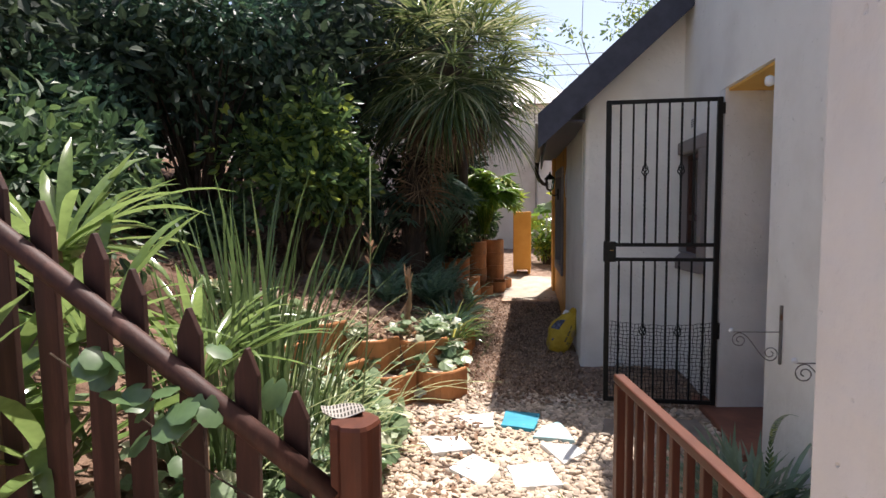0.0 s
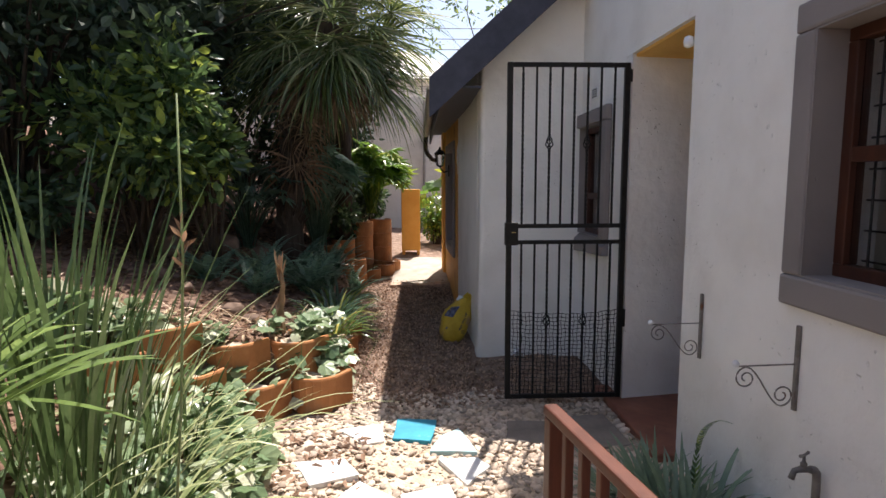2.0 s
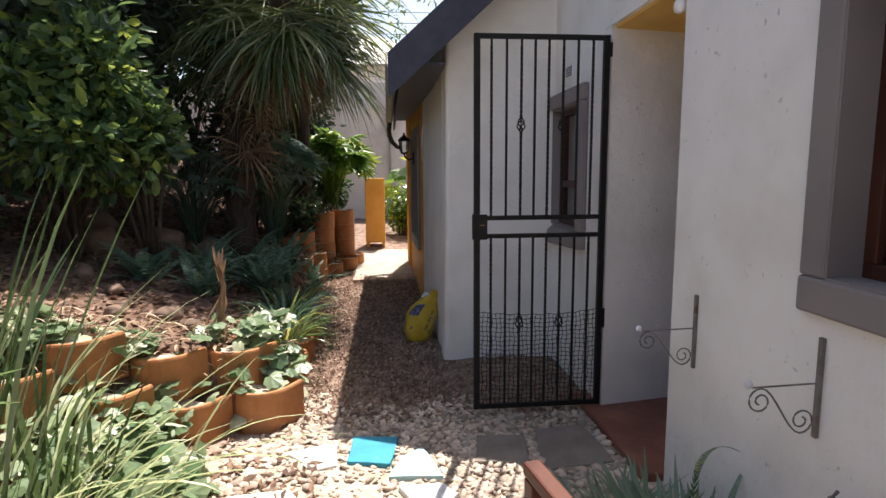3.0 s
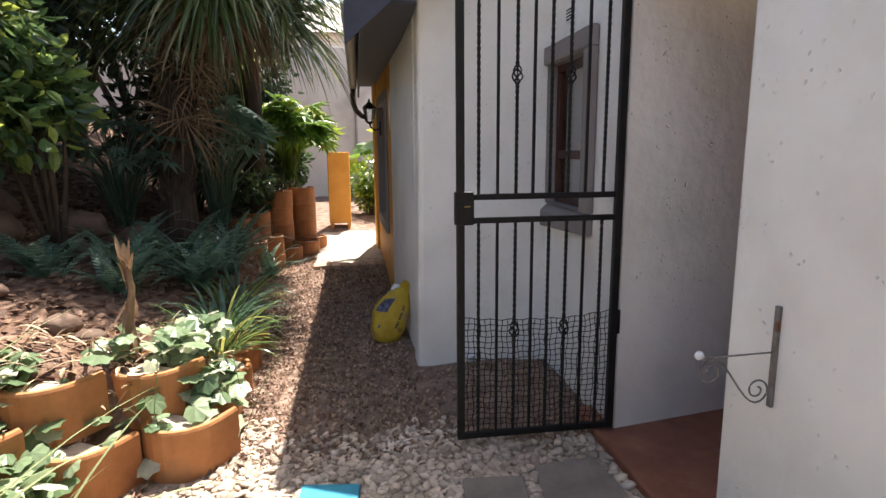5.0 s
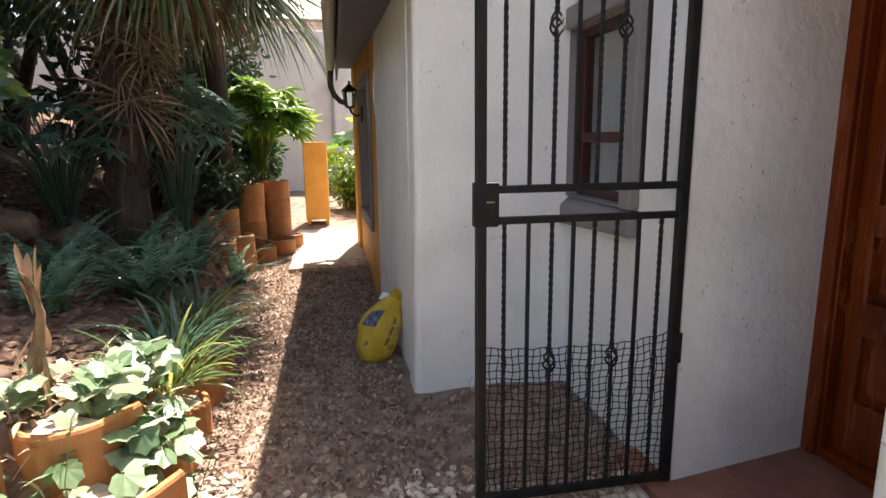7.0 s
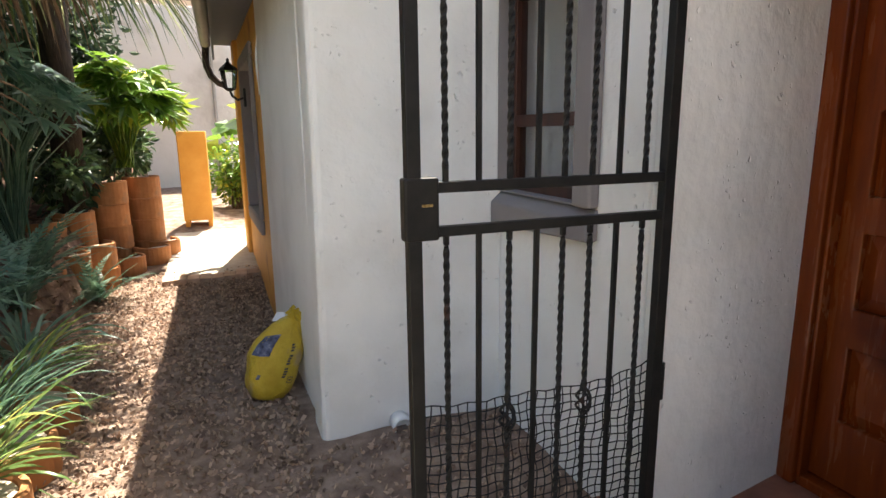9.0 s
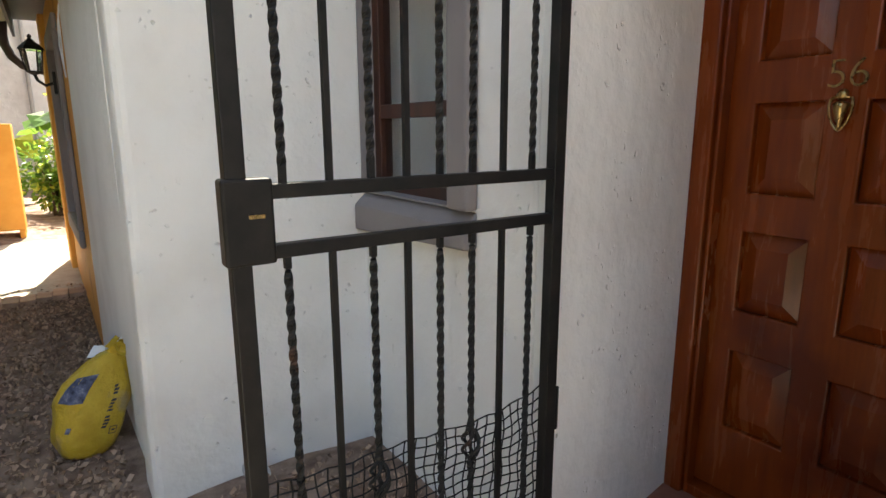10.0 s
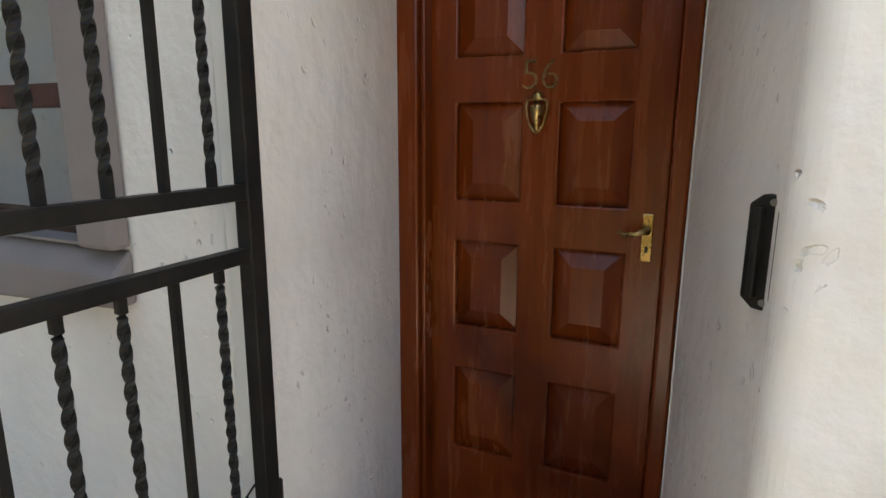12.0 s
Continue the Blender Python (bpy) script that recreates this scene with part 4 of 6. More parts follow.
part("bottom_rail", bm, RAILWOOD, bal, "", 0.004)
for k in range(11):
    d = 0.02 + (L - 0.06) * k / 10
    bm = bmesh.new()
    z0 = -0.04 if k in (0, 10) else 0.1201
    w = 0.02 if k in (0, 10) else 0.012
    box(bm, d - w, d + w, -w, w, z0, 0.8995, pose(b0.x, b0.y, 0, 0, 0, yaw))
    part("baluster", bm, RAILWOOD, bal, "", 0.003)


# ---- terracotta retaining blocks ----
TERRA_BLOCKS = []


def block_mesh(w, d, h, wall=0.035):
    """A hollow rounded block: a bowed front and straight sides, open above and below."""
    bm = bmesh.new()
    n = 12
    out, inn = [], []
    for k in range(n + 1):
        a = math.pi * k / n
        out.append((w / 2 * math.cos(a), -d * 0.62 * math.sin(a)))
        inn.append(((w / 2 - wall) * math.cos(a), -(d * 0.62 - wall) * math.sin(a)))
    out = [(w / 2, d * 0.38)] + out + [(-w / 2, d * 0.38)]
    inn = [(w / 2 - wall, d * 0.38)] + inn + [(-w / 2 + wall, d * 0.38)]
    lip = 0.012
    lev = [[bm.verts.new((x, y, z)) for x, y in ring] for ring, z in ((out, 0), (out, h - lip), ([(x * 0.97, y * 0.97) for x, y in out], h), ([(x * 1.04, y * 1.04) for x, y in inn], h), (inn, h - lip), (inn, 0))]
    m = len(out)
    for a, b in zip(lev, lev[1:] + lev[:1]):
        for k in range(m - 1):
            bm.faces.new((a[k], a[k + 1], b[k + 1], b[k]))
    for k in (0, m - 1):
        bm.faces.new([r[k] for r in lev])
    return mesh_of("block", bm)


BLOCK = block_mesh(0.38, 0.34, 0.26)
BLOCK.materials.append(TERRA)
for p in BLOCK.polygons:
    p.use_smooth = False


bm = bmesh.new()
f = bm.faces.new([bm.verts.new((0.158 * math.cos(a), 0.128 * 0.95 - 0.01 if math.sin(a) < 0 else -0.17 * math.sin(a), 0)) for a in (math.pi * k / 8 for k in range(9))])
ex = bmesh.ops.extrude_face_region(bm, geom=[f])
bmesh.ops.translate(bm, verts=[v for v in ex["geom"] if isinstance(v, bmesh.types.BMVert)], vec=(0, 0, 0.238))
SOILFILL = mesh_of("soil", bm)
SOILFILL.materials.append(GROUND)


def terra_block(x, y, z, yaw, label="terracotta-coloured hollow retaining block filled with soil", group="retaining blocks", scale=1.0):
    ob = new("retaining_block", BLOCK)
    ob.matrix_world = pose(x, y, z, 0, 0, yaw) @ Matrix.Diagonal((scale, scale, scale, 1))
    tagged(ob, label, "planter block", group)
    soil = new("soil", SOILFILL)
    soil.parent = ob
    TERRA_BLOCKS.append(ob)
    return ob


rng = random.Random(3)
low = [(-1.24, 3.56, -22), (-0.86, 3.78, -26), (-0.5, 3.98, -28), (-0.11, 4.16, -30)]
for x, y, a in low:
    terra_block(x, y, max(-0.02, ground_z(x + 0.1, y - 0.3) - 0.04), a + rng.uniform(-4, 4))
for x, y, a in [(-1.04, 3.9, -26), (-0.66, 4.1, -28), (-0.3, 4.36, -24)]:
    terra_block(x, y, 0.175 + max(0, ground_z(x + 0.1, y - 0.55) - 0.02), a + rng.uniform(-4, 4))
for k, y in enumerate((4.55, 4.95, 5.35, 5.75)):
    terra_block(-0.16 - 0.02 * (y - 4.6), y, -0.09, 90 + rng.uniform(-5, 5))
# curved retaining wall of stacked round-fronted blocks beyond the ferns
STACKS = [(0.0, 9.3, 4), (-0.27, 9.05, 4), (-0.52, 8.75, 3), (-0.68, 8.4, 3), (0.14, 9.22, 1), (0.06, 8.98, 1), (-0.14, 8.7, 1), (-0.32, 8.4, 2), (-0.47, 8.1, 2), (-0.58, 7.8, 2)]
for x, y, high in STACKS:
    turn = 34 + rng.uniform(-4, 4)
    for c in range(high):
        terra_block(x + rng.uniform(-0.006, 0.006), y, ground_z(0.3, y) - 0.06 + 0.216 * c, turn + rng.uniform(-2, 2), "stacked terracotta retaining block in a curved garden wall", "stacked blocks", 0.82)

# ochre pillar
pil = thing("ochre_pillar", (0.42, 10.4, 0.2), "ochre painted boxy garden pillar with a small foot gap", "pillar")
bm = bmesh.new()
box(bm, 0.29, 0.62, 10.3, 10.6, 0.36, 1.445)
part("body", bm, OCHRE, pil, "", 0.01)
for x in (0.3, 0.56):
    bm = bmesh.new()
    box(bm, x, x + 0.05, 10.31, 10.58, 0.15, 0.3595)
    part("foot", bm, OCHRE, pil, "", 0.005)

# ---- paving slabs ----
SLABS = {
    "white": rough_mat("painted_white_slab", [(0.3, (0.6, 0.6, 0.58)), (0.6, (0.76, 0.77, 0.76))], 6, 50, 0.75, 0.3, 0, 0.004, stain=((0.42, 0.36, 0.28), 4, 0.6)),
    "blue": rough_mat("painted_blue_slab", [(0.3, (0.025, 0.21, 0.31)), (0.6, (0.04, 0.3, 0.41))], 6, 50, 0.7, 0.3, 0, 0.004, stain=((0.3, 0.32, 0.3), 6, 0.64)),
    "teal": rough_mat("painted_teal_slab", [(0.3, (0.26, 0.42, 0.44)), (0.6, (0.37, 0.54, 0.56))], 6, 50, 0.7, 0.3, 0, 0.004, stain=((0.42, 0.4, 0.36), 5, 0.6)),
    "grey": rough_mat("grey_stone_slab", [(0.3, (0.17, 0.14, 0.115)), (0.7, (0.28, 0.24, 0.2))], 6, 50, 0.85, 0.4, 0, 0.006),
}


SLAB_AREAS = []


def inside(poly, x, y):
    """Whether a place lies within a convex outline, either way round."""
    s = [(b[0] - a[0]) * (y - a[1]) - (b[1] - a[1]) * (x - a[0]) for a, b in zip(poly, poly[1:] + poly[:1])]
    return all(v > -0.001 for v in s) or all(v < 0.001 for v in s)


def slab(corners, kind, label):
    SLAB_AREAS.append(corners)
    cx, cy = sum(p[0] for p in corners) / len(corners), sum(p[1] for p in corners) / len(corners)
    bm = bmesh.new()
    z = ground_z(cx, cy)
    pts = []
    for a, b in zip(corners, corners[1:] + corners[:1]):
        for s in (0.0, 0.5):
            pts.append((a[0] + (b[0] - a[0]) * s + rng.uniform(-0.008, 0.008) - cx, a[1] + (b[1] - a[1]) * s + rng.uniform(-0.008, 0.008) - cy))
    f = bm.faces.new([bm.verts.new((x, y, 0)) for x, y in pts])
    ex = bmesh.ops.extrude_face_region(bm, geom=[f])
    bmesh.ops.translate(bm, verts=[v for v in ex["geom"] if isinstance(v, bmesh.types.BMVert)], vec=(0, 0, 0.045))
    ob = part("paving_slab", bm, SLABS[kind], None, "", 0.006)
    ob.location = (cx, cy, z - 0.022)
    return tagged(ob, label, "paving slab", "paving slabs")


slab([(0.42, 3.52), (0.66, 3.47), (0.71, 3.77), (0.45, 3.8)], "blue", "broken bright blue painted paving slab in the pebbles")
slab([(0.64, 3.35), (0.93, 3.33), (0.84, 3.66), (0.72, 3.55)], "teal", "broken pale teal painted paving slab in the pebbles")
slab([(0.09, 3.66), (0.28, 3.45), (0.38, 3.5), (0.36, 3.74)], "white", "broken white painted paving slab in the pebbles")
slab([(-0.1, 3.26), (0.04, 3.0), (0.28, 3.1), (0.18, 3.28)], "white", "broken white painted paving slab in the pebbles")
slab([(0.16, 2.84), (0.38, 2.66), (0.46, 2.9), (0.28, 3.06)], "white", "broken white painted paving slab in the pebbles")
slab([(0.5, 2.92), (0.56, 2.66), (0.82, 2.72), (0.74, 3.0)], "white", "broken white painted paving slab in the pebbles")
slab([(0.7, 3.27), (0.83, 2.99), (0.98, 3.17), (0.92, 3.27)], "white", "broken white painted paving slab with a teal stripe")
slab([(1.1, 3.45), (1.38, 3.4), (1.42, 3.72), (1.16, 3.74)], "grey", "grey stone stepping slab in the pebbles")
slab([(1.45, 3.35), (1.85, 3.4), (1.82, 3.85), (1.5, 3.8)], "grey", "grey stone stepping slab before the porch")

# ---- yellow bag ----
YELLOW = rough_mat("yellow_plastic", [(0.3, (0.42, 0.28, 0.022)), (0.7, (0.6, 0.42, 0.05))], 9, 60, 0.4, 0.8, 0, 0.02, stain=((0.4, 0.3, 0.14), 7, 0.6))
BLACKPRINT = rough_mat("dark_print", [(0.3, (0.03, 0.03, 0.04)), (0.7, (0.08, 0.08, 0.09))], 12, 60, 0.5, 0.1)
BLUEPRINT = rough_mat("slate_blue_print", [(0.35, (0.02, 0.022, 0.04)), (0.55, (0.09, 0.1, 0.16)), (0.7, (0.3, 0.3, 0.34))], 26, 90, 0.45, 0.2)
bag = thing("compost_bag", (0.9, 5.8, 0), "crumpled yellow plastic bag of garden feed leaning on the wall", "bag")
BAGM = pose(0.9, 5.76, -0.015, -6, 15, 8)


def bag_at(a, t, lift=0.0):
    """A place on the sack: a goes round it, t up it; the top slopes and gathers towards the wall."""
    w = 0.128 * (0.8 + 0.95 * t * (1 - t) + 0.1 * t) * (1 if t < 0.7 else 1 - 1.5 * (t - 0.7))
    d = 0.1 * (1 if t < 0.55 else max(0.3, 1 - 1.5 * (t - 0.55)))
    if t < 0.12:
        w, d = w * (0.8 + 1.67 * t), d * (0.74 + 2.1 * t)
    ca, sa = math.cos(a), math.sin(a)
    wr = 1 + (0.05 + 0.2 * t * t) * noise.noise((3 * ca, 3 * sa, t * 5)) + 0.035 * math.sin(7 * a + 6 * t) * t * t
    x, y = w * wr * math.copysign(abs(ca) ** 0.75, ca), d * wr * math.copysign(abs(sa) ** 0.75, sa)
    k = 1 + lift / 0.1
    return BAGM @ Vector((x * k + 0.03 * t * t, y * k, 0.44 * t * (1 + 0.1 * ca * t)))


bm = bmesh.new()
n, m = 40, 28
rings = [[bm.verts.new(bag_at(2 * math.pi * i / n, k / m)) for i in range(n)] for k in range(m + 1)]
for a, b in zip(rings, rings[1:]):
    for i in range(n):
        bm.faces.new((a[i], a[(i + 1) % n], b[(i + 1) % n], b[i]))
bm.faces.new(rings[0][::-1])
bm.faces.new(rings[-1])
part("sack", bm, YELLOW, bag, smooth=True)


def bag_patch(name, a0, a1, t0, t1, material, label, skew=0.0):
    bm = bmesh.new()
    na, nt_ = 8, 6
    g = [[bm.verts.new(bag_at(math.radians(a0 + (a1 - a0) * i / na + skew * j / nt_), t0 + (t1 - t0) * j / nt_, 0.002)) for i in range(na + 1)] for j in range(nt_ + 1)]
    for j in range(nt_):
        for i in range(na):
            bm.faces.new((g[j][i], g[j][i + 1], g[j + 1][i + 1], g[j + 1][i]))
    part(name, bm, material, bag, label, smooth=True)


bag_patch("print", 198, 252, 0.56, 0.82, BLUEPRINT, "slate-blue printed picture patch", 14)
for k in range(13):
    if k in (4, 9):
        continue
    bag_patch("print", 276 + 0.9 * k, 283 + 0.9 * k + (k % 3), 0.3 + 0.031 * k, 0.322 + 0.031 * k, BLACKPRINT, "dark printed lettering bar", 2)
for a0, a1, t0, t1 in ((291, 308, 0.235, 0.243), (291, 308, 0.3, 0.308), (291, 293, 0.243, 0.3), (306, 308, 0.243, 0.3), (296, 303, 0.262, 0.28)):
    bag_patch("print", a0, a1, t0, t1, BLACKPRINT, "dark printed lettering bar")
bag_patch("print", 226, 236, 0.26, 0.32, BLUEPRINT, "small blue printed mark", 4)
# torn pale liner folded out of the mouth
for k in range(6):
    bm = bmesh.new()
    a = math.radians(-70 + 34 * k)
    base = bag_at(a, 0.97 - 0.03 * (k % 2))
    out = Vector((math.cos(a) * 0.5 + 0.25, math.sin(a) * 0.4, 0.8 - 0.25 * (k % 3))).normalized()
    side = out.cross(Vector((0.3, 1, 0.2))).normalized()
    g = [[bm.verts.new(base + out * 0.022 * j + side * (0.026 - 0.004 * j) * (i - 1.5) + Vector((0.012 * noise.noise((i * 2.1, j * 1.7, k)), 0.016 * noise.noise((i * 1.3, j * 2.3, k + 9)), 0.0))) for i in range(4)] for j in range(4)]
    for j in range(3):
        for i in range(3):
            bm.faces.new((g[j][i], g[j][i + 1], g[j + 1][i + 1], g[j + 1][i]))
    ob = part("liner", bm, BLIND if k % 2 else YELLOW, bag, "torn crumpled plastic lip")
    so = ob.modifiers.new("thickness", "SOLIDIFY")
    so.thickness = 0.002

# ---- wall lantern ----
lan = thing("wall_lantern", (1.1, 8.3, 1.85), "black carriage lantern on a bracket on the wing wall", "lantern")
bm = bmesh.new()
tube(bm, [(1.015, 8.3, 1.72), (0.96, 8.3, 1.7), (0.915, 8.3, 1.735), (0.9, 8.3, 1.78)], 0.011, 8)
part("bracket", bm, IRON, lan, smooth=True)
bm = bmesh.new()
lathe(bm, [(0.02, 1.775), (0.045, 1.79), (0.05, 1.8)], 6, (0.9, 8.3, 0))
lathe(bm, [(0.085, 1.95), (0.07, 1.975), (0.03, 2.01), (0.012, 2.03), (0.015, 2.045), (0.004, 2.06)], 6, (0.9, 8.3, 0))
for k in range(6):
    a = k * math.pi / 3
    rod(bm, (0.9 + 0.048 * math.cos(a), 8.3 + 0.048 * math.sin(a), 1.8), (0.9 + 0.07 * math.cos(a), 8.3 + 0.07 * math.sin(a), 1.95), 0.005, 5)
part("cage", bm, IRON, lan)
bm = bmesh.new()
lathe(bm, [(0.043, 1.802), (0.064, 1.948)], 6, (0.9, 8.3, 0))
part("glass", bm, GLASS, lan)
bm = bmesh.new()
box(bm, 1.008, 1.03, 8.25, 8.35, 1.64, 1.8)
part("back_plate", bm, IRON, lan, "", 0.004)


# ---- plants ----
def leaf_cards(rng, centre, radii, count, size, shape="oval", droop=0.3, inner=0.25, lumps=None):
    """Leaves on the outside and inside of lumpy clumps, folded along the midrib; returns verts and faces."""
    verts, faces = [], []
    for _ in range(count):
        if lumps:
            c, r = lumps[rng.randrange(len(lumps))]
        else:
            c, r = centre, radii
        d = Vector((rng.gauss(0, 1), rng.gauss(0, 1), rng.gauss(0, 1))).normalized()
        t = 1 - (1 - inner) * rng.random() ** 2.2
        p = Vector((c[0] + d.x * r[0] * t, c[1] + d.y * r[1] * t, c[2] + d.z * r[2] * t))
        out = (d + Vector((rng.gauss(0, 0.5), rng.gauss(0, 0.5), rng.gauss(0, 0.4) - droop))).normalized()
        add_leaf(rng, verts, faces, p, out, size * rng.uniform(0.6, 1.3), shape)
    return verts, faces


def add_leaf(rng, verts, faces, p, out, L, shape="oval", wide=None):
    side = out.cross(Vector((rng.gauss(0, 1), rng.gauss(0, 1), rng.gauss(0, 1)))).normalized()
    nrm = side.cross(out)
    w = L * (wide or {"oval": 0.23, "narrow": 0.14, "round": 0.48}[shape])
    b = len(verts)
    bend = L * rng.uniform(0.05, 0.22)
    verts.append(tuple(p))
    for t, f in ((0.22, 0.75), (0.5, 1.0), (0.78, 0.62)):
        mid = p + out * L * t - nrm * bend * t * t
        verts.extend([tuple(mid + side * w * f + nrm * w * 0.35 * f), tuple(mid), tuple(mid - side * w * f + nrm * w * 0.35 * f)])
    verts.append(tuple(p + out * L - nrm * bend))
    faces.extend([(b, b + 1, b + 2), (b, b + 2, b + 3)])
    for o in (b + 1, b + 4):
        faces.extend([(o, o + 3, o + 4, o + 1), (o + 1, o + 4, o + 5, o + 2)])
    faces.extend([(b + 7, b + 10, b + 8), (b + 8, b + 10, b + 9)])


def blade(verts, faces, p, yaw, L, w, lean, curve, seg=6, fold=0.3, twist=0.0):
    """A strap leaf that rises from p, leans out and arches over."""
    c, s = math.cos(yaw), math.sin(yaw)
    b = len(verts)
    pos = Vector(p)
    ang = lean
    for k in range(seg + 1):
        t = k / seg
        ww = w * (0.55 + 0.9 * t if t < 0.5 else 1.0 - (2 * t - 1) ** 2.2 * 0.96)
        tw = twist * t
        sx, sy = -s * math.cos(tw), c * math.cos(tw)
        for q, lift in ((-1, fold), (0, 0), (1, fold)):
            verts.append((pos.x + q * ww * sx, pos.y + q * ww * sy, pos.z + lift * ww + q * ww * math.sin(tw)))
        pos = pos + Vector((math.sin(ang) * c, math.sin(ang) * s, math.cos(ang))) * (L / seg)
        ang += curve / seg * (0.5 + t)
    for k in range(seg):
        a = b + 3 * k
        faces.append((a, a + 1, a + 4, a + 3))
        faces.append((a + 1, a + 2, a + 5, a + 4))


def strap_clump(name, label, x, y, count, L, w, mat, seed, lean=(0.1, 0.7), curve=(0.6, 1.7), spread=0.12, z=None, category="plant", group="", single=False):
    rng = random.Random(seed)
    z = ground_z(x, y) if z is None else z
    t = thing(name, (x, y, z), label, category, group)
    verts, faces = [], []
    for _ in range(count):
        r, a = spread * math.sqrt(rng.random()), rng.uniform(0, 2 * math.pi)
        yaw = a + rng.gauss(0, 0.5)
        blade(verts, faces, (x + r * math.cos(a), y + r * math.sin(a), z - 0.02), yaw, L * rng.uniform(0.55, 1.15), w * rng.uniform(0.7, 1.25), rng.uniform(*lean), rng.uniform(*curve), 7, 0.35, rng.gauss(0, 0.4))
        if single:
            data_part("leaf", verts, faces, mat, t, True)
            verts, faces = [], []
    if verts:
        tagged(data_part("foliage", verts, faces, mat, t, True), kind="stuff")
    return t


def limbs(bm, rng, p, d, length, r, depth):
    pts, rad = [Vector(p)], [r]
    d = Vector(d).normalized()
    for k in range(5):
        d = (d + Vector((rng.gauss(0, 0.16), rng.gauss(0, 0.16), rng.gauss(0.03, 0.1)))).normalized()
        pts.append(pts[-1] + d * length / 5)
        rad.append(r * (1 - 0.14 * (k + 1)))
    tube(bm, pts, r, 7, rad)
    ends = [pts[-1]]
    if depth:
        for _ in range(3):
            q = pts[rng.choice((2, 3, 4, 5))]
            dd = (d + Vector((rng.gauss(0, 0.8), rng.gauss(0, 0.8), rng.gauss(0.15, 0.4)))).normalized()
            ends += limbs(bm, rng, q, dd, length * rng.uniform(0.5, 0.8), rad[-1] * 0.75, depth - 1)
    return ends


def tree(name, label, x, y, height, spread, crown_z, leaf_size, count, mat, seed, shape="oval", trunk=0.09, lump=0.55, category="tree", group="", lean=(0, 0), xmax=-0.1):
    rng = random.Random(seed)
    z = ground_z(max(-7, x), min(14, y)) - 0.05
    t = thing(name, (x, y, z), label, category, group)
    bm = bmesh.new()
    ends = []
    for _ in range(3):
        ends += limbs(bm, rng, (x + rng.gauss(0, 0.06), y + rng.gauss(0, 0.06), z), (rng.gauss(lean[0], 0.35), rng.gauss(lean[1], 0.35), 1), (crown_z - z) * rng.uniform(0.75, 1.0), trunk * rng.uniform(0.6, 1), 2)
    part("trunk", bm, BARK, t, smooth=True)
    lumps = [((e.x, e.y, e.z), (lump * rng.uniform(0.6, 1.2), lump * rng.uniform(0.6, 1.2), lump * rng.uniform(0.45, 0.9))) for e in ends]
    for _ in range(14):
        a, r = rng.uniform(0, 2 * math.pi), spread * math.sqrt(rng.random())
        lz = crown_z + rng.uniform(-0.5, 1) * height * math.sqrt(max(0, 1 - (r / spread) ** 2))
        s = lump * rng.uniform(0.6, 1.3)
        lumps.append(((x + lean[0] + r * math.cos(a), y + lean[1] + r * math.sin(a), lz), (s, s, s * 0.7)))
    lumps = [q for q in lumps if q[0][0] + q[1][0] < xmax]
    v, f = leaf_cards(rng, None, None, count, leaf_size, shape, 0.35, 0.2, lumps)
    data_part("crown", v, f, mat, t)
    return t


def shrub(name, label, x, y, cz, radii, leaf_size, count, mat, seed, shape="oval", category="shrub", nl=9, group=""):
    rng = random.Random(seed)
    z = ground_z(max(-7, x), min(14, y))
    t = thing(name, (x, y, z), label, category, group)
    bm = bmesh.new()
    lumps = []
    for k in range(nl):
        d = Vector((rng.gauss(0, 1), rng.gauss(0, 1), rng.gauss(0, 1))).normalized() * rng.random() ** 0.4
        c = (x + d.x * radii[0] * 0.7, y + d.y * radii[1] * 0.7, cz + d.z * radii[2] * 0.7)
        s = rng.uniform(0.35, 0.6)
        lumps.append((c, tuple(r * s for r in radii)))
        mid = ((x + c[0]) / 2 + rng.gauss(0, 0.05), (y + c[1]) / 2 + rng.gauss(0, 0.05), (z + c[2]) / 2 + 0.1)
        tube(bm, [(x + rng.gauss(0, 0.04), y + rng.gauss(0, 0.04), z - 0.03), mid, c], 0.02, 6, [0.022, 0.014, 0.005])
    part("branchwork", bm, BARK, t, smooth=True)
    v, f = leaf_cards(rng, None, None, count, leaf_size, shape, 0.25, 0.15, lumps)
    data_part("foliage", v, f, mat, t)
    return t


# trees over the bank, deep shade carried in their leaf colour
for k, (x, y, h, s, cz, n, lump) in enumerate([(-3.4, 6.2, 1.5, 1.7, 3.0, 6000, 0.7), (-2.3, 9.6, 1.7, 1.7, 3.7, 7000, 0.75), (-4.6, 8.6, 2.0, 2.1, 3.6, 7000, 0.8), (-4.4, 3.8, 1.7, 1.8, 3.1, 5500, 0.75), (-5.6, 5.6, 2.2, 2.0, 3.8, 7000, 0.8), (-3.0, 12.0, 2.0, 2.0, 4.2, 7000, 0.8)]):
    tree("broadleaf_tree", "dense broadleaf tree on the planted bank, leaves darkened as in shade", x, y, h, s, cz, 0.14, n, LEAF_BACK, k + 1, lump=lump, group="trees on the bank")
# crowns sit above the view, added to keep sun and sky off the bank
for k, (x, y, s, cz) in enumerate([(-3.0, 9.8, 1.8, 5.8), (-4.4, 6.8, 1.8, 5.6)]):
    tree("tall_tree", "tall dark tree, crown out of view, added to shade the bank", x, y, 0.9, s, cz, 0.19, 5000, LEAF_BACK, 700 + k, lump=0.85, group="tall trees on the bank", trunk=0.11)
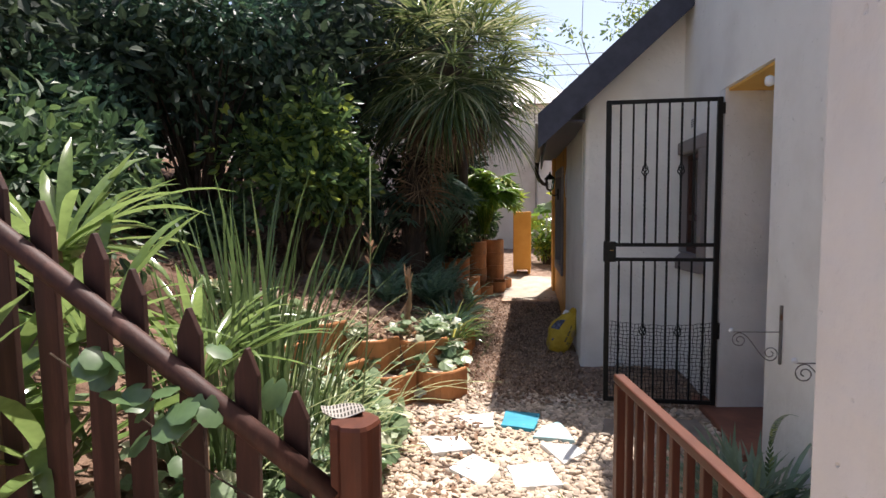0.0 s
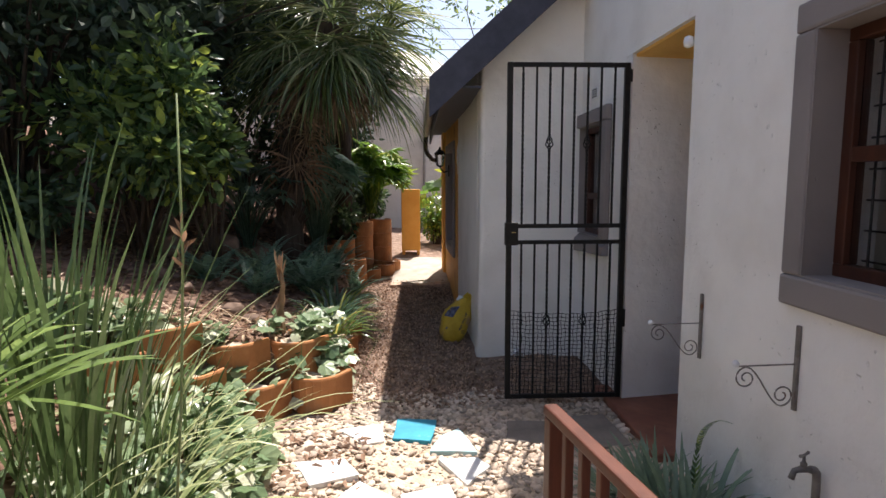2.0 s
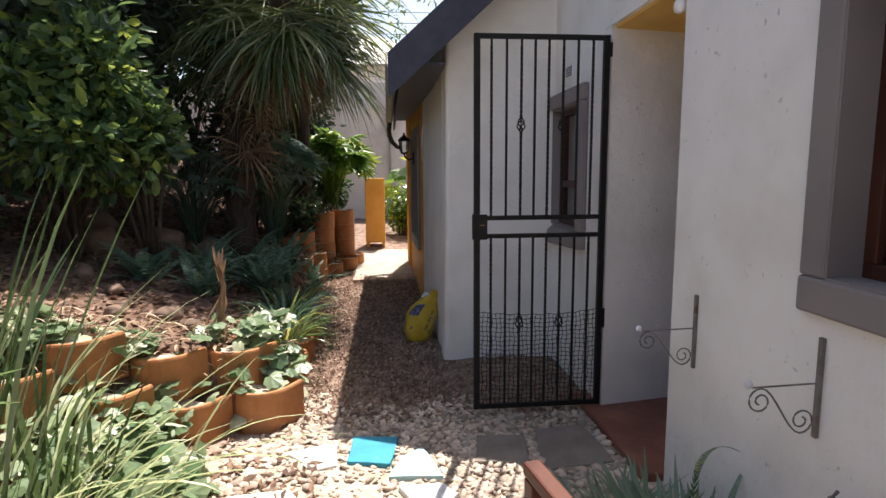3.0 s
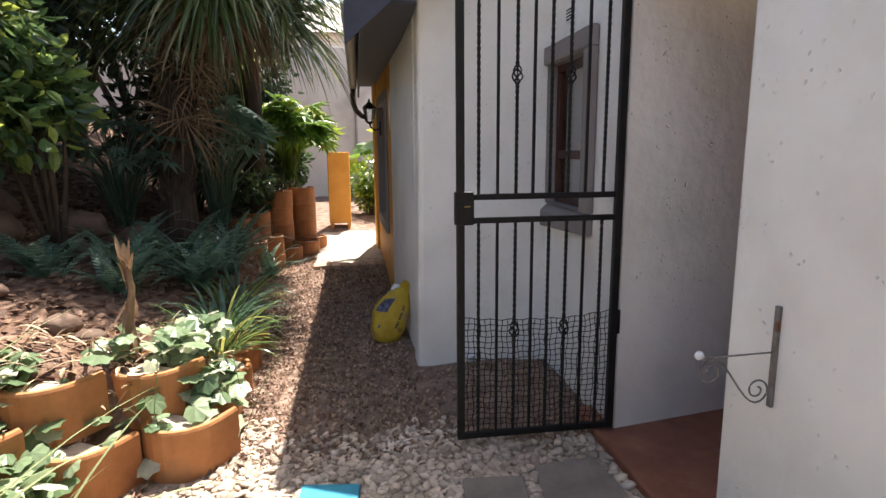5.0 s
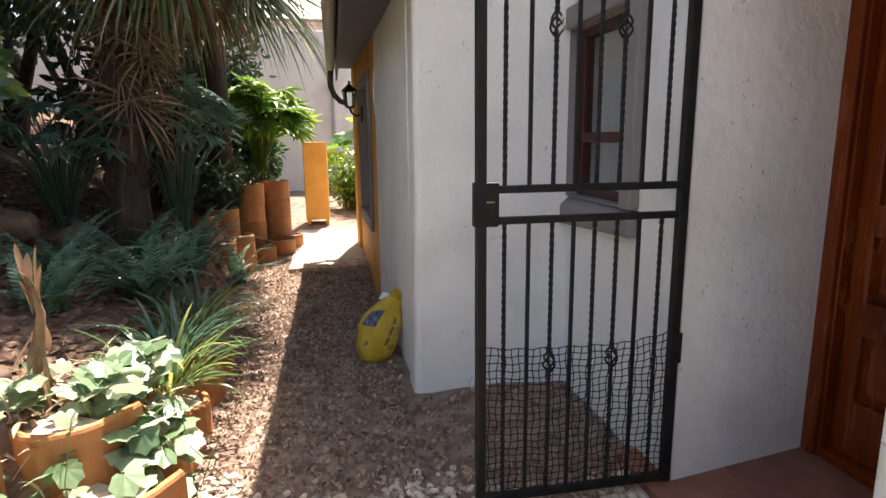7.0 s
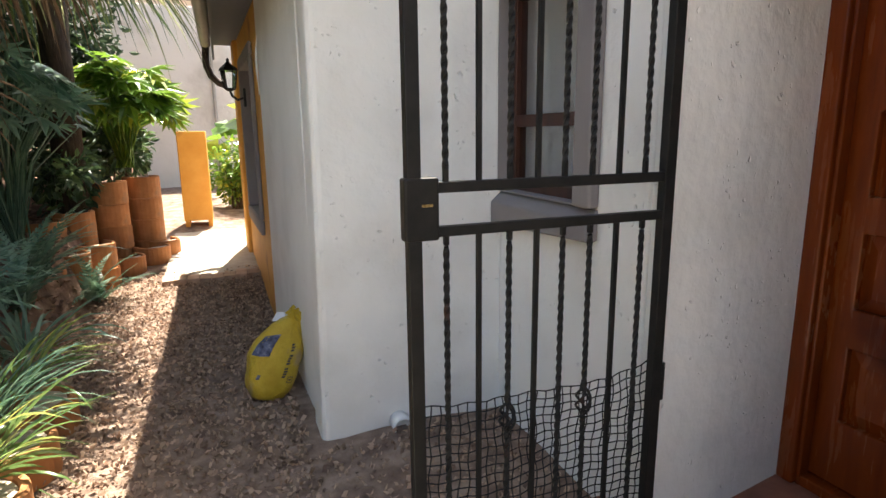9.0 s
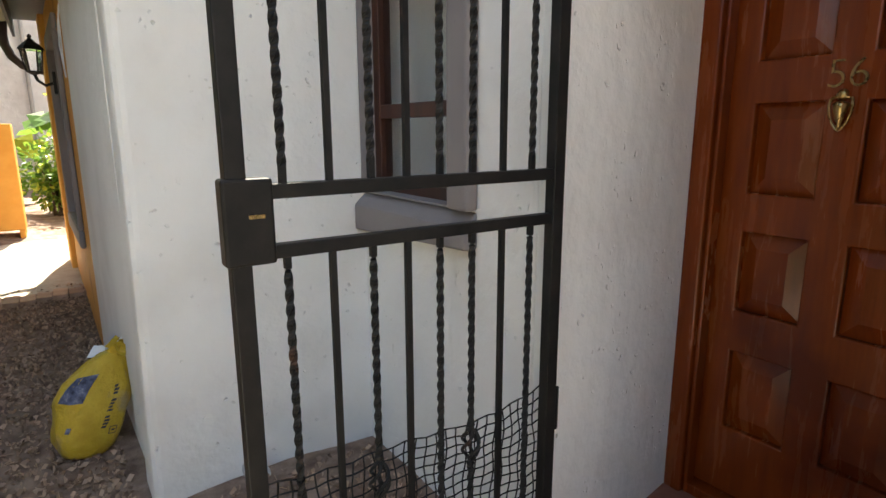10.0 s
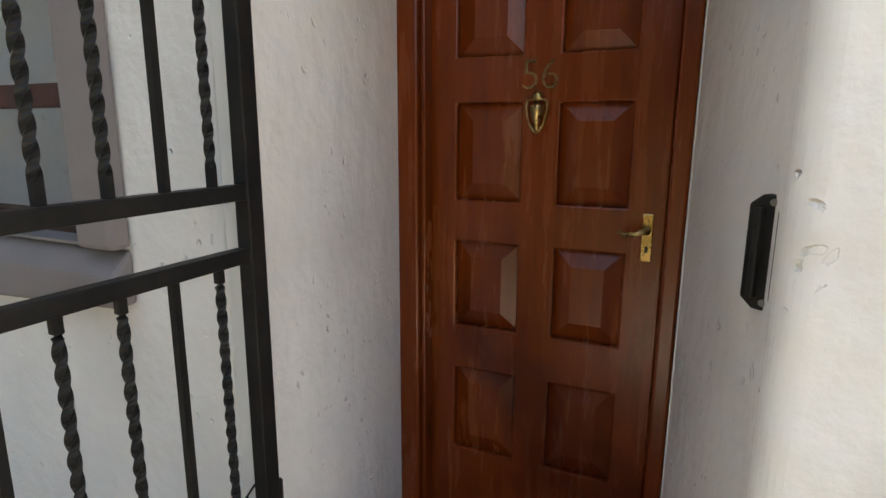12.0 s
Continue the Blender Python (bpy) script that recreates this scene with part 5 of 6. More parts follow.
# shrubs in front of the trees
shrub("bushy_shrub", "rounded green shrub with scattered yellow-green leaves", -1.9, 5.5, 2.15, (0.95, 0.75, 0.78), 0.125, 3400, LEAF_MID, 21, nl=16)
shrub("bushy_shrub", "leafy green shrub leaning out over the bank", -1.35, 5.75, 1.95, (0.45, 0.4, 0.5), 0.115, 1100, LEAF_MID, 35, nl=9)
shrub("bushy_shrub", "large blue-green shrub on the bank", -3.7, 4.5, 2.35, (0.95, 0.8, 0.9), 0.105, 3200, LEAF_TEAL, 22, nl=14)
shrub("bushy_shrub", "tall fine-leaved shrub overhanging the bank", -3.0, 5.5, 3.55, (1.45, 0.9, 0.55), 0.1, 4600, LEAF_TEAL, 24, nl=18)
shrub("bushy_shrub", "low dark shrub at the foot of the trees", -2.9, 5.2, 1.35, (0.9, 0.6, 0.4), 0.11, 1500, LEAF_DARK, 23, nl=12)
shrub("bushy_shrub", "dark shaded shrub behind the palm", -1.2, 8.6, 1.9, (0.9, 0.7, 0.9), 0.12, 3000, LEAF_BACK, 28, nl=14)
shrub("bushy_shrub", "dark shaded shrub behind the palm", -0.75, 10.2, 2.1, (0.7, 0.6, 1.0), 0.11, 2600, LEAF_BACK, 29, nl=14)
shrub("bushy_shrub", "leafy shrub high on the bank", -2.3, 2.6, 1.7, (0.9, 0.8, 0.7), 0.1, 3000, LEAF_DARK, 30, nl=12)
shrub("bushy_shrub", "dark shrub behind the stacked blocks", -0.55, 9.0, 1.05, (0.45, 0.55, 0.4), 0.1, 1500, LEAF_DARK, 33, nl=10)
shrub("bushy_shrub", "dark shrub behind the stacked blocks", -0.3, 10.4, 1.3, (0.45, 0.45, 0.6), 0.1, 1500, LEAF_DARK, 34, nl=10)
shrub("hedge_shrub", "low leafy shrub with yellowing leaves beside the ochre pillar", 0.95, 11.3, 0.85, (0.45, 0.4, 0.5), 0.085, 1600, LEAF_BRIGHT, 31, nl=10)
shrub("hedge_shrub", "low leafy shrub with yellowing leaves beside the house", 1.6, 11.0, 0.75, (0.5, 0.4, 0.45), 0.085, 1400, LEAF_BRIGHT, 32, nl=10)


# fan palm
def fan(verts, faces, rng, base, d, reach, radius, segs, droop):
    """A palm leaf: a stalk and a pleated fan of narrow segments with hanging tips."""
    d = d.normalized()
    pos, dd = Vector(base), d.copy()
    side = d.cross(Vector((0, 0, 1))).normalized()
    b = len(verts)
    for k in range(5):
        up = side.cross(dd)
        for s in (-1, 1):
            verts.append(tuple(pos + side * s * 0.012))
        if k < 4:
            faces.append((b + 2 * k, b + 2 * k + 1, b + 2 * k + 3, b + 2 * k + 2))
        pos = pos + dd * reach / 4
        dd = (dd + Vector((0, 0, -0.1 * droop))).normalized()
    hub = pos - dd * reach / 4
    up = side.cross(dd).normalized()
    for i in range(segs):
        a = -2.1 + 4.2 * i / (segs - 1)
        ray = dd * math.cos(a) + side * math.sin(a)
        ln = radius * (0.72 + 0.28 * math.cos(a * 0.7)) * rng.uniform(0.72, 1.12)
        ray = (ray + up * rng.gauss(0.05, 0.09)).normalized()
        sag = droop * rng.uniform(0.55, 1.5)
        q, r = Vector(hub), ray.copy()
        wd = r.cross(up).normalized()
        b = len(verts)
        n = 7
        for k in range(n + 1):
            t = k / n
            w = radius * 0.024 * (1.4 * t + 0.12 if t < 0.45 else max(0.03, 0.75 * (1 - t) / 0.55))
            verts.append(tuple(q - wd * w))
            verts.append(tuple(q + up * w * 0.6))
            verts.append(tuple(q + wd * w))
            q = q + r * ln / n
            r = (r + Vector((0, 0, -1)) * sag * (0.02 + 0.62 * t ** 2.4)).normalized()
        for k in range(n):
            o = b + 3 * k
            faces.append((o, o + 1, o + 4, o + 3))
            faces.append((o + 1, o + 2, o + 5, o + 4))


LEAF_PALM = leaf_mat("palm_leaf", (0.05, 0.085, 0.03), (0.13, 0.17, 0.06), 0.6, 0.22, (0.36, 0.36, 0.2))
rng = random.Random(77)
palm = thing("fan_palm", (-0.95, 7.2, 0.6), "fan palm with arching leaves and hanging dead fronds", "palm tree")
bm = bmesh.new()
tube(bm, [(-0.97, 7.2, ground_z(-0.97, 7.2) - 0.05), (-0.97, 7.2, 1.2), (-0.9, 7.21, 2.0), (-0.66, 7.21, 2.8), (-0.42, 7.2, 3.4)], 0.15, 14, [0.18, 0.15, 0.15, 0.16, 0.16])
for k in range(150):
    t, a = rng.random(), rng.uniform(0, 2 * math.pi)
    z = 1.0 + 2.2 * t
    c = Vector((-0.97 + 0.1 * max(0, z - 1.1) ** 1.9, 7.2, z))
    o = Vector((math.cos(a), math.sin(a), 0))
    rod(bm, c + o * 0.13, c + o * (0.19 + 0.06 * rng.random()) + Vector((0, 0, 0.12)), 0.02, 4, 0.006)
part("trunk", bm, BARK, palm)
verts, faces = [], []
for k in range(30):
    a = k * 2.399 + rng.uniform(-0.2, 0.2)
    el = 1.2 - 2.0 * (k / 29)
    d = Vector((math.cos(a) * math.cos(el), math.sin(a) * math.cos(el), math.sin(el)))
    fan(verts, faces, rng, (-0.38, 7.2, 3.3 + 0.2 * (1 - k / 29)), d, rng.uniform(0.5, 0.75), rng.uniform(0.8, 1.05), 34, rng.uniform(0.9, 1.5))
for k in range(16):
    a = -1.0 + 5.4 * (k / 15 - 0.5) + rng.gauss(0, 0.25)
    d = Vector((math.cos(a) * 0.85, math.sin(a) * 0.85, rng.uniform(-0.55, 0.4)))
    fan(verts, faces, rng, (-0.4, 7.2, rng.uniform(3.0, 3.3)), d, rng.uniform(0.35, 0.75), rng.uniform(0.8, 1.25), 30, rng.uniform(1.0, 2.2))
data_part("crown", verts, faces, LEAF_PALM, palm)
verts, faces = [], []
for k in range(12):
    a = k * 2.399
    d = Vector((math.cos(a) * 0.75, math.sin(a) * 0.75, -0.55))
    fan(verts, faces, rng, (-0.48, 7.2, 3.1), d, 0.4, rng.uniform(0.7, 1.0), 22, 2.4)
for k in range(12):
    a, z = k * 2.399, 2.75 - 0.07 * k
    d = Vector((math.cos(a) * 0.5, math.sin(a) * 0.5, -0.85))
    fan(verts, faces, rng, (-0.97 + 0.1 * max(0, z - 1.1) ** 1.9, 7.2, z), d, 0.3, rng.uniform(0.5, 0.8), 16, 2.0)
data_part("dead_fronds", verts, faces, LEAF_DRY, palm)
# second palm, mostly out of sight above
palm2 = thing("fan_palm", (-0.55, 8.9, 0.7), "tall fan palm behind the first, bright leaves", "palm tree")
bm = bmesh.new()
tube(bm, [(-0.55, 8.9, 0.5), (-0.52, 8.9, 2.2), (-0.4, 8.9, 4.2)], 0.13, 12, [0.14, 0.12, 0.13])
part("trunk", bm, BARK, palm2, smooth=True)
verts, faces = [], []
for k in range(26):
    a = k * 2.399 + rng.uniform(-0.2, 0.2)
    el = 1.2 - 1.5 * (k / 25)
    d = Vector((math.cos(a) * math.cos(el), math.sin(a) * math.cos(el), math.sin(el)))
    fan(verts, faces, rng, (-0.4, 8.9, 4.2), d, rng.uniform(0.55, 0.85), rng.uniform(0.65, 0.85), 30, rng.uniform(0.5, 0.9))
# brighter copy of the palm leaf, sunlight put into its colour
data_part("crown", verts, faces, leaf_mat("palm_leaf_sunny", (0.09, 0.14, 0.03), (0.2, 0.25, 0.06), 0.7, 0.32, (0.34, 0.33, 0.1)), palm2)


# big lobed leaves by the blocks
def lobed_leaf(verts, faces, rng, p, out, L, lobes=5, cut=0.45):
    side = out.cross(Vector((rng.gauss(0, 0.4), rng.gauss(0, 0.4), 1))).normalized()
    nrm = side.cross(out).normalized()
    b = len(verts)
    verts.append(tuple(p))
    ring = []
    n = lobes * 2
    for k in range(n + 1):
        a = -1.0 * math.pi * 0.8 + 2 * math.pi * 0.8 * k / n
        r = L * (1 if k % 2 else cut) * (0.75 + 0.35 * math.cos(a))
        ring.append(p + out * (L * 0.3 + r * math.cos(a) * 0.75) + side * r * math.sin(a) * 0.7 - nrm * 0.2 * r * (r / L))
    verts[b] = tuple(p + out * L * 0.3)
    verts.extend(tuple(q) for q in ring)
    for k in range(n):
        faces.append((b, b + 1 + k, b + 2 + k))


def lobed_plant(name, label, x, y, z, radii, count, L, mat, seed, category="plant", lobes=5, cut=0.45, base=None):
    rng = random.Random(seed)
    g = ground_z(x, y) if base is None else base
    t = thing(name, (x, y, g), label, category)
    verts, faces = [], []
    bm = bmesh.new()
    for _ in range(count):
        d = Vector((rng.gauss(0, 1), rng.gauss(0, 1), abs(rng.gauss(0, 0.8)))).normalized()
        p = Vector((x + d.x * radii[0], y + d.y * radii[1], z + (d.z - 0.4) * radii[2])) * 1.0
        out = (Vector((d.x, d.y, 0.1)) + Vector((rng.gauss(0, 0.3), rng.gauss(0, 0.3), rng.gauss(-0.35, 0.3)))).normalized()
        lobed_leaf(verts, faces, rng, p, out, L * rng.uniform(0.6, 1.2), lobes, cut)
        tube(bm, [(x + rng.gauss(0, 0.03), y + rng.gauss(0, 0.03), g - 0.03), (x + d.x * radii[0] * 0.4, y + d.y * radii[1] * 0.4, (g + p.z) / 2 + 0.1), tuple(p + out * L * 0.25)], 0.006, 4, [0.009, 0.006, 0.004])
    tagged(part("stalk", bm, mat, t), kind="stuff")
    tagged(data_part("foliage", verts, faces, mat, t), kind="stuff")
    return t


lobed_plant("philodendron", "bright green split-leaf philodendron on the block wall", -0.18, 9.6, 1.85, (0.42, 0.4, 0.55), 170, 0.34, LEAF_BRIGHT, 41, lobes=9, cut=0.5, base=1.1)
lobed_plant("philodendron", "shaded split-leaf plant under the palm", -0.75, 7.9, 1.7, (0.5, 0.45, 0.5), 70, 0.28, LEAF_GREY, 42, lobes=8, cut=0.45)
lobed_plant("philodendron", "shaded split-leaf plant under the palm", -1.5, 7.3, 1.6, (0.6, 0.5, 0.5), 60, 0.26, LEAF_GREY, 43, lobes=8, cut=0.45)
lobed_plant("banana_plant", "broad green leaves beside the boundary wall", 1.15, 12.2, 1.5, (0.4, 0.4, 0.5), 14, 0.45, LEAF_BRIGHT, 44, lobes=2, cut=0.9)


# ferns
def frond(verts, faces, p, yaw, L, lean, curve, w, seg=16):
    c, s = math.cos(yaw), math.sin(yaw)
    pos, ang = Vector(p), lean
    for k in range(seg):
        t = k / seg
        step = Vector((math.sin(ang) * c, math.sin(ang) * s, math.cos(ang))) * (L / seg)
        wl = w * math.sin(math.pi * min(1, 0.12 + 0.88 * t)) ** 0.7 * (1.05 - 0.6 * t)
        for q in (-1, 1):
            sd = Vector((-s * q, c * q, -0.25))
            b = len(verts)
            h = step * 0.42
            verts.extend([tuple(pos - h), tuple(pos + h), tuple(pos + sd * wl + step * 1.4), tuple(pos + sd * wl * 0.95 + step * 0.8)])
            faces.append((b, b + 1, b + 2, b + 3))
        pos = pos + step
        ang += curve / seg


def fern(x, y, count, L, seed, mat=LEAF_GREY, label="arching green sword fern on the bank"):
    rng = random.Random(seed)
    z = ground_z(x, y)
    t = thing("fern", (x, y, z), label, "fern", "ferns on the bank")
    verts, faces = [], []
    for k in range(count):
        frond(verts, faces, (x + rng.gauss(0, 0.04), y + rng.gauss(0, 0.04), z - 0.02), rng.uniform(0, 6.28), L * rng.uniform(0.6, 1.15), rng.uniform(0.15, 0.7), rng.uniform(0.7, 1.6), 0.055)
    data_part("fronds", verts, faces, mat, t)


for k, (x, y, n, L) in enumerate([(-0.5, 5.9, 34, 0.65), (-0.75, 6.4, 30, 0.7), (-0.45, 6.7, 28, 0.6), (-1.0, 6.0, 26, 0.6), (-0.5, 7.3, 26, 0.6), (-1.3, 5.4, 22, 0.5), (-0.85, 5.4, 22, 0.5), (-0.3, 7.9, 22, 0.55)]):
    fern(x, y, n, L, 50 + k)

# strap-leaved clumps
LEAF_BLADE = leaf_mat("upright_blade", (0.025, 0.055, 0.02), (0.075, 0.12, 0.045), 0.5, 0.25, (0.26, 0.27, 0.1))
for k, (x, y, n, L, w, z) in enumerate([(-0.98, 1.5, 28, 0.64, 0.023, 1.1), (-0.66, 1.65, 20, 0.6, 0.017, 0.9), (-1.35, 1.75, 26, 0.7, 0.03, 1.4), (-0.85, 2.0, 24, 0.62, 0.017, 0.9), (-1.2, 1.3, 26, 0.66, 0.034, 0.9), (-1.65, 2.1, 24, 0.72, 0.027, 1.3), (-0.85, 1.18, 16, 0.5, 0.032, 0.75), (-1.05, 0.98, 14, 0.5, 0.033, 0.95)]):
    t = strap_clump("strap_leaf_plant", "broad strap-leaved plant with sunlit yellow-green leaves behind the fence", x, y, n, L, w, LEAF_STRAP, 60 + k, (0.35, 1.5), (0.4, 1.4), 0.05, z, group="strap-leaved plants", single=True)
    bm = bmesh.new()
    g = ground_z(x, y) - 0.05
    tube(bm, [(x, y, g), (x + 0.02, y, (g + z) / 2), (x, y, z + 0.06)], 0.022, 8, [0.024, 0.02, 0.022])
    part("stem", bm, LEAF_DRY, t, smooth=True)
for k, (x, y, n, L) in enumerate([(-0.66, 2.3, 52, 1.4), (-0.92, 2.6, 56, 1.45), (-0.62, 2.85, 22, 0.8), (-0.8, 2.0, 44, 1.1)]):
    strap_clump("iris_clump", "tall clump of upright narrow green blades", x, y, n, L, 0.0095, LEAF_BLADE, 80 + k, (0.02, 0.3), (0.05, 0.8), 0.16, group="upright blade clumps", single=True)
for k, (x, y, n, L) in enumerate([(-0.55, 2.4, 32, 0.6), (-0.7, 2.9, 30, 0.6), (-0.95, 3.2, 30, 0.6), (-0.4, 1.95, 22, 0.45), (-0.45, 1.65, 22, 0.45)]):
    strap_clump("grass_tuft", "arching tuft of pale variegated grass beside the path", x, y, n, L, 0.009, leaf_mat("pale_grass", (0.14, 0.21, 0.07), (0.38, 0.42, 0.22), 0.5, 0.35, (0.6, 0.58, 0.38)) if k == 0 else bpy.data.materials["pale_grass"], 90 + k, (0.3, 1.0), (0.5, 1.8), 0.12, group="grass tufts")
for k, (x, y, n, L) in enumerate([(-0.12, 4.85, 70, 0.42), (-0.2, 5.25, 70, 0.45), (-0.2, 5.6, 60, 0.42), (-0.25, 6.1, 60, 0.45)]):
    strap_clump("spider_plant", "spider plant spilling over the terracotta edge", x, y, n, L, 0.009, LEAF_GREY if k % 2 else LEAF_STRAP, 110 + k, (0.3, 1.1), (0.7, 2.0), 0.1, 0.3, group="spider plants")
# long pale blades arching out over the path
lb = thing("arching_grass", (-0.5, 2.4, 0.15), "long pale grass blades arching out over the path", "grass")
rl = random.Random(616)
for k in range(26):
    verts, faces = [], []
    x, y = -0.55 + rl.gauss(0, 0.1), rl.uniform(2.0, 3.0)
    blade(verts, faces, (x, y, ground_z(x, y) - 0.02), rl.gauss(-0.1, 0.6), rl.uniform(0.75, 1.25), 0.007, rl.uniform(0.25, 0.8), rl.uniform(0.7, 1.5), 10, 0.3)
    data_part("blade", verts, faces, bpy.data.materials["pale_grass"], lb, True)
# plants by the house wall
LEAF_SPIDER = leaf_mat("spider_leaf", (0.05, 0.11, 0.06), (0.16, 0.23, 0.15), 0.4, 0.3, (0.42, 0.47, 0.38))
strap_clump("spider_plant", "green and white striped spider plant beside the house wall", 1.66, 2.58, 100, 0.42, 0.01, LEAF_SPIDER, 120, (0.1, 0.8), (0.6, 1.8), 0.14, group="spider plants by the wall", single=True)
strap_clump("spider_plant", "green and white striped spider plant beside the house wall", 1.7, 2.4, 90, 0.47, 0.011, LEAF_SPIDER, 123, (0.1, 0.8), (0.5, 1.7), 0.12, group="spider plants by the wall", single=True)
strap_clump("spider_plant", "green and white striped spider plant beside the house wall", 1.62, 2.8, 60, 0.32, 0.009, LEAF_SPIDER, 121, (0.15, 0.9), (0.6, 1.8), 0.12, group="spider plants by the wall", single=True)
strap_clump("grass_tuft", "thin green grass tuft at the foot of the balustrade", 0.9, 1.95, 30, 0.35, 0.006, LEAF_STRAP, 122, (0.1, 0.8), (0.3, 1.4), 0.08)
rngf = random.Random(9)
t = thing("fern", (1.78, 2.55, 0), "curling sword fern frond against the house wall", "fern")
verts, faces = [], []
frond(verts, faces, (1.82, 2.62, 0), -1.45, 0.42, 0.0, 0.06, 0.034, 16)
frond(verts, faces, (1.82, 2.6, 0.36), -1.45, 0.34, 0.05, 1.5, 0.022, 22)
frond(verts, faces, (1.8, 2.6, 0), -1.2, 0.5, 0.3, 1.4, 0.03, 20)
data_part("fronds", verts, faces, LEAF_MID, t)

# ivy over the planter blocks
rng = random.Random(200)
ivy = thing("trailing_ivy", (-0.5, 4.2, 0.3), "variegated ivy with cream-edged leaves trailing over the blocks", "ivy")
verts, faces = [], []
bm = bmesh.new()
edge = [(-1.7, 3.5), (-1.2, 3.66), (-0.8, 3.86), (-0.45, 4.06), (-0.15, 4.3), (-0.05, 4.6)]
CLUMPS = [rng.random() * (len(edge) - 1.2) for _ in range(13)] + [4.5, 4.8, 4.2]
for k in range(820):
    s = min(len(edge) - 1.001, max(0.0, rng.choice(CLUMPS) + rng.gauss(0, 0.17)))
    i = int(s)
    f = s - i
    i2 = min(i + 1, len(edge) - 1)
    ex_, ey_ = edge[i][0] + (edge[i2][0] - edge[i][0]) * f, edge[i][1] + (edge[i2][1] - edge[i][1]) * f
    back = rng.uniform(-0.2, 0.4)
    x, y = ex_ - 0.5 * back + rng.gauss(0, 0.04), ey_ + 0.85 * back
    top = 0.26 if back < 0.05 else 0.44
    z = max(ground_z(x, y) + 0.02, rng.uniform(0.08, 0.32) if back < -0.1 else top + rng.uniform(-0.02, 0.14))
    out = Vector((0.35 + rng.gauss(0, 0.5), -0.8 + rng.gauss(0, 0.5), rng.gauss(-0.1, 0.4))).normalized()
    lobed_leaf(verts, faces, rng, Vector((x, y, z)), out, rng.uniform(0.055, 0.13), 7, 0.86)
tagged(data_part("foliage", verts, faces, LEAF_IVY, ivy), kind="stuff")
for k in range(8):
    s = rng.random() * (len(edge) - 1.01)
    i = int(s)
    x, y = edge[i][0] + rng.gauss(0, 0.1), edge[i][1] + rng.uniform(0.0, 0.3)
    tube(bm, [(x, y, 0.46), (x + rng.gauss(0.05, 0.05), y - 0.15, 0.5), (x + rng.gauss(0.1, 0.08), y - 0.28, 0.33), (x + rng.gauss(0.12, 0.1), y - 0.34, 0.12)], 0.002, 4)
tagged(part("vine", bm, LEAF_MID, ivy), kind="stuff")

# ivy spreading over the low bank beside the path
ivy2 = thing("ground_ivy", (-0.6, 2.9, 0.1), "variegated ivy ground cover beside the gravel path", "ivy")
verts, faces = [], []
for k in range(1250):
    y = rng.uniform(1.3, 3.75)
    x = -0.22 - 0.12 * max(0, 3.0 - y) * 0 - abs(rng.gauss(0, 0.4)) - 0.3 * smooth01(3.3, 3.7, y)
    z = ground_z(x, y) + rng.uniform(0.03, 0.2)
    out = Vector((0.5 + rng.gauss(0, 0.5), -0.5 + rng.gauss(0, 0.5), rng.gauss(0.1, 0.35))).normalized()
    lobed_leaf(verts, faces, rng, Vector((x, y, z)), out, rng.uniform(0.05, 0.12), 7, 0.87)
tagged(data_part("foliage", verts, faces, LEAF_IVY, ivy2), kind="stuff")
# ivy leaves climbing over the pickets
LEAF_CREEPER = leaf_mat("creeper_leaf", (0.03, 0.07, 0.03), (0.11, 0.18, 0.08), 0.5, 0.25, (0.5, 0.52, 0.32))
ivy3 = thing("fence_ivy", (-0.3, 1.05, 0.7), "large variegated ivy leaves climbing over the pickets", "ivy")
for k in range(22):
    verts, faces = [], []
    x = rng.uniform(-0.62, 0.12)
    z = 0.62 - 0.72 * x + rng.uniform(-0.1, 0.3)
    lobed_leaf(verts, faces, rng, Vector((x, FY - 0.06 - 0.04 * rng.random() + (0.12 if rng.random() < 0.5 else 0), z)), Vector((rng.gauss(0.2, 0.5), -0.6, rng.gauss(-0.3, 0.4))).normalized(), rng.uniform(0.055, 0.1), 7, 0.93)
    data_part("leaf", verts, faces, LEAF_CREEPER, ivy3, True)
for x, y, z, L in ((-0.376, 1.0, 1.08, 0.085), (-0.36, 1.0, 1.05, 0.09), (-0.275, 0.99, 1.05, 0.1), (-0.28, 0.98, 1.02, 0.11), (-0.207, 0.99, 1.04, 0.08), (-0.225, 0.98, 1.0, 0.09), (-0.08, 1.15, 1.07, 0.11), (-0.26, 1.16, 1.11, 0.1), (-0.3, 1.2, 1.15, 0.09), (-0.14, 1.15, 1.05, 0.07), (-0.05, 1.12, 1.03, 0.08)):
    verts, faces = [], []
    lobed_leaf(verts, faces, rng, Vector((x, y, z)), Vector((rng.gauss(0.1, 0.4), -0.45, rng.gauss(-0.35, 0.25))).normalized(), L * 0.8, 9, 0.95)
    data_part("leaf", verts, faces, LEAF_CREEPER, ivy3, True)
bm = bmesh.new()
tube(bm, [(-0.7, FY - 0.05, 1.15), (-0.45, FY - 0.055, 1.0), (-0.2, FY - 0.05, 0.82), (0.05, FY - 0.06, 0.7), (0.1, FY + 0.05, 0.3)], 0.003, 5)
part("vine", bm, BARK, ivy3)
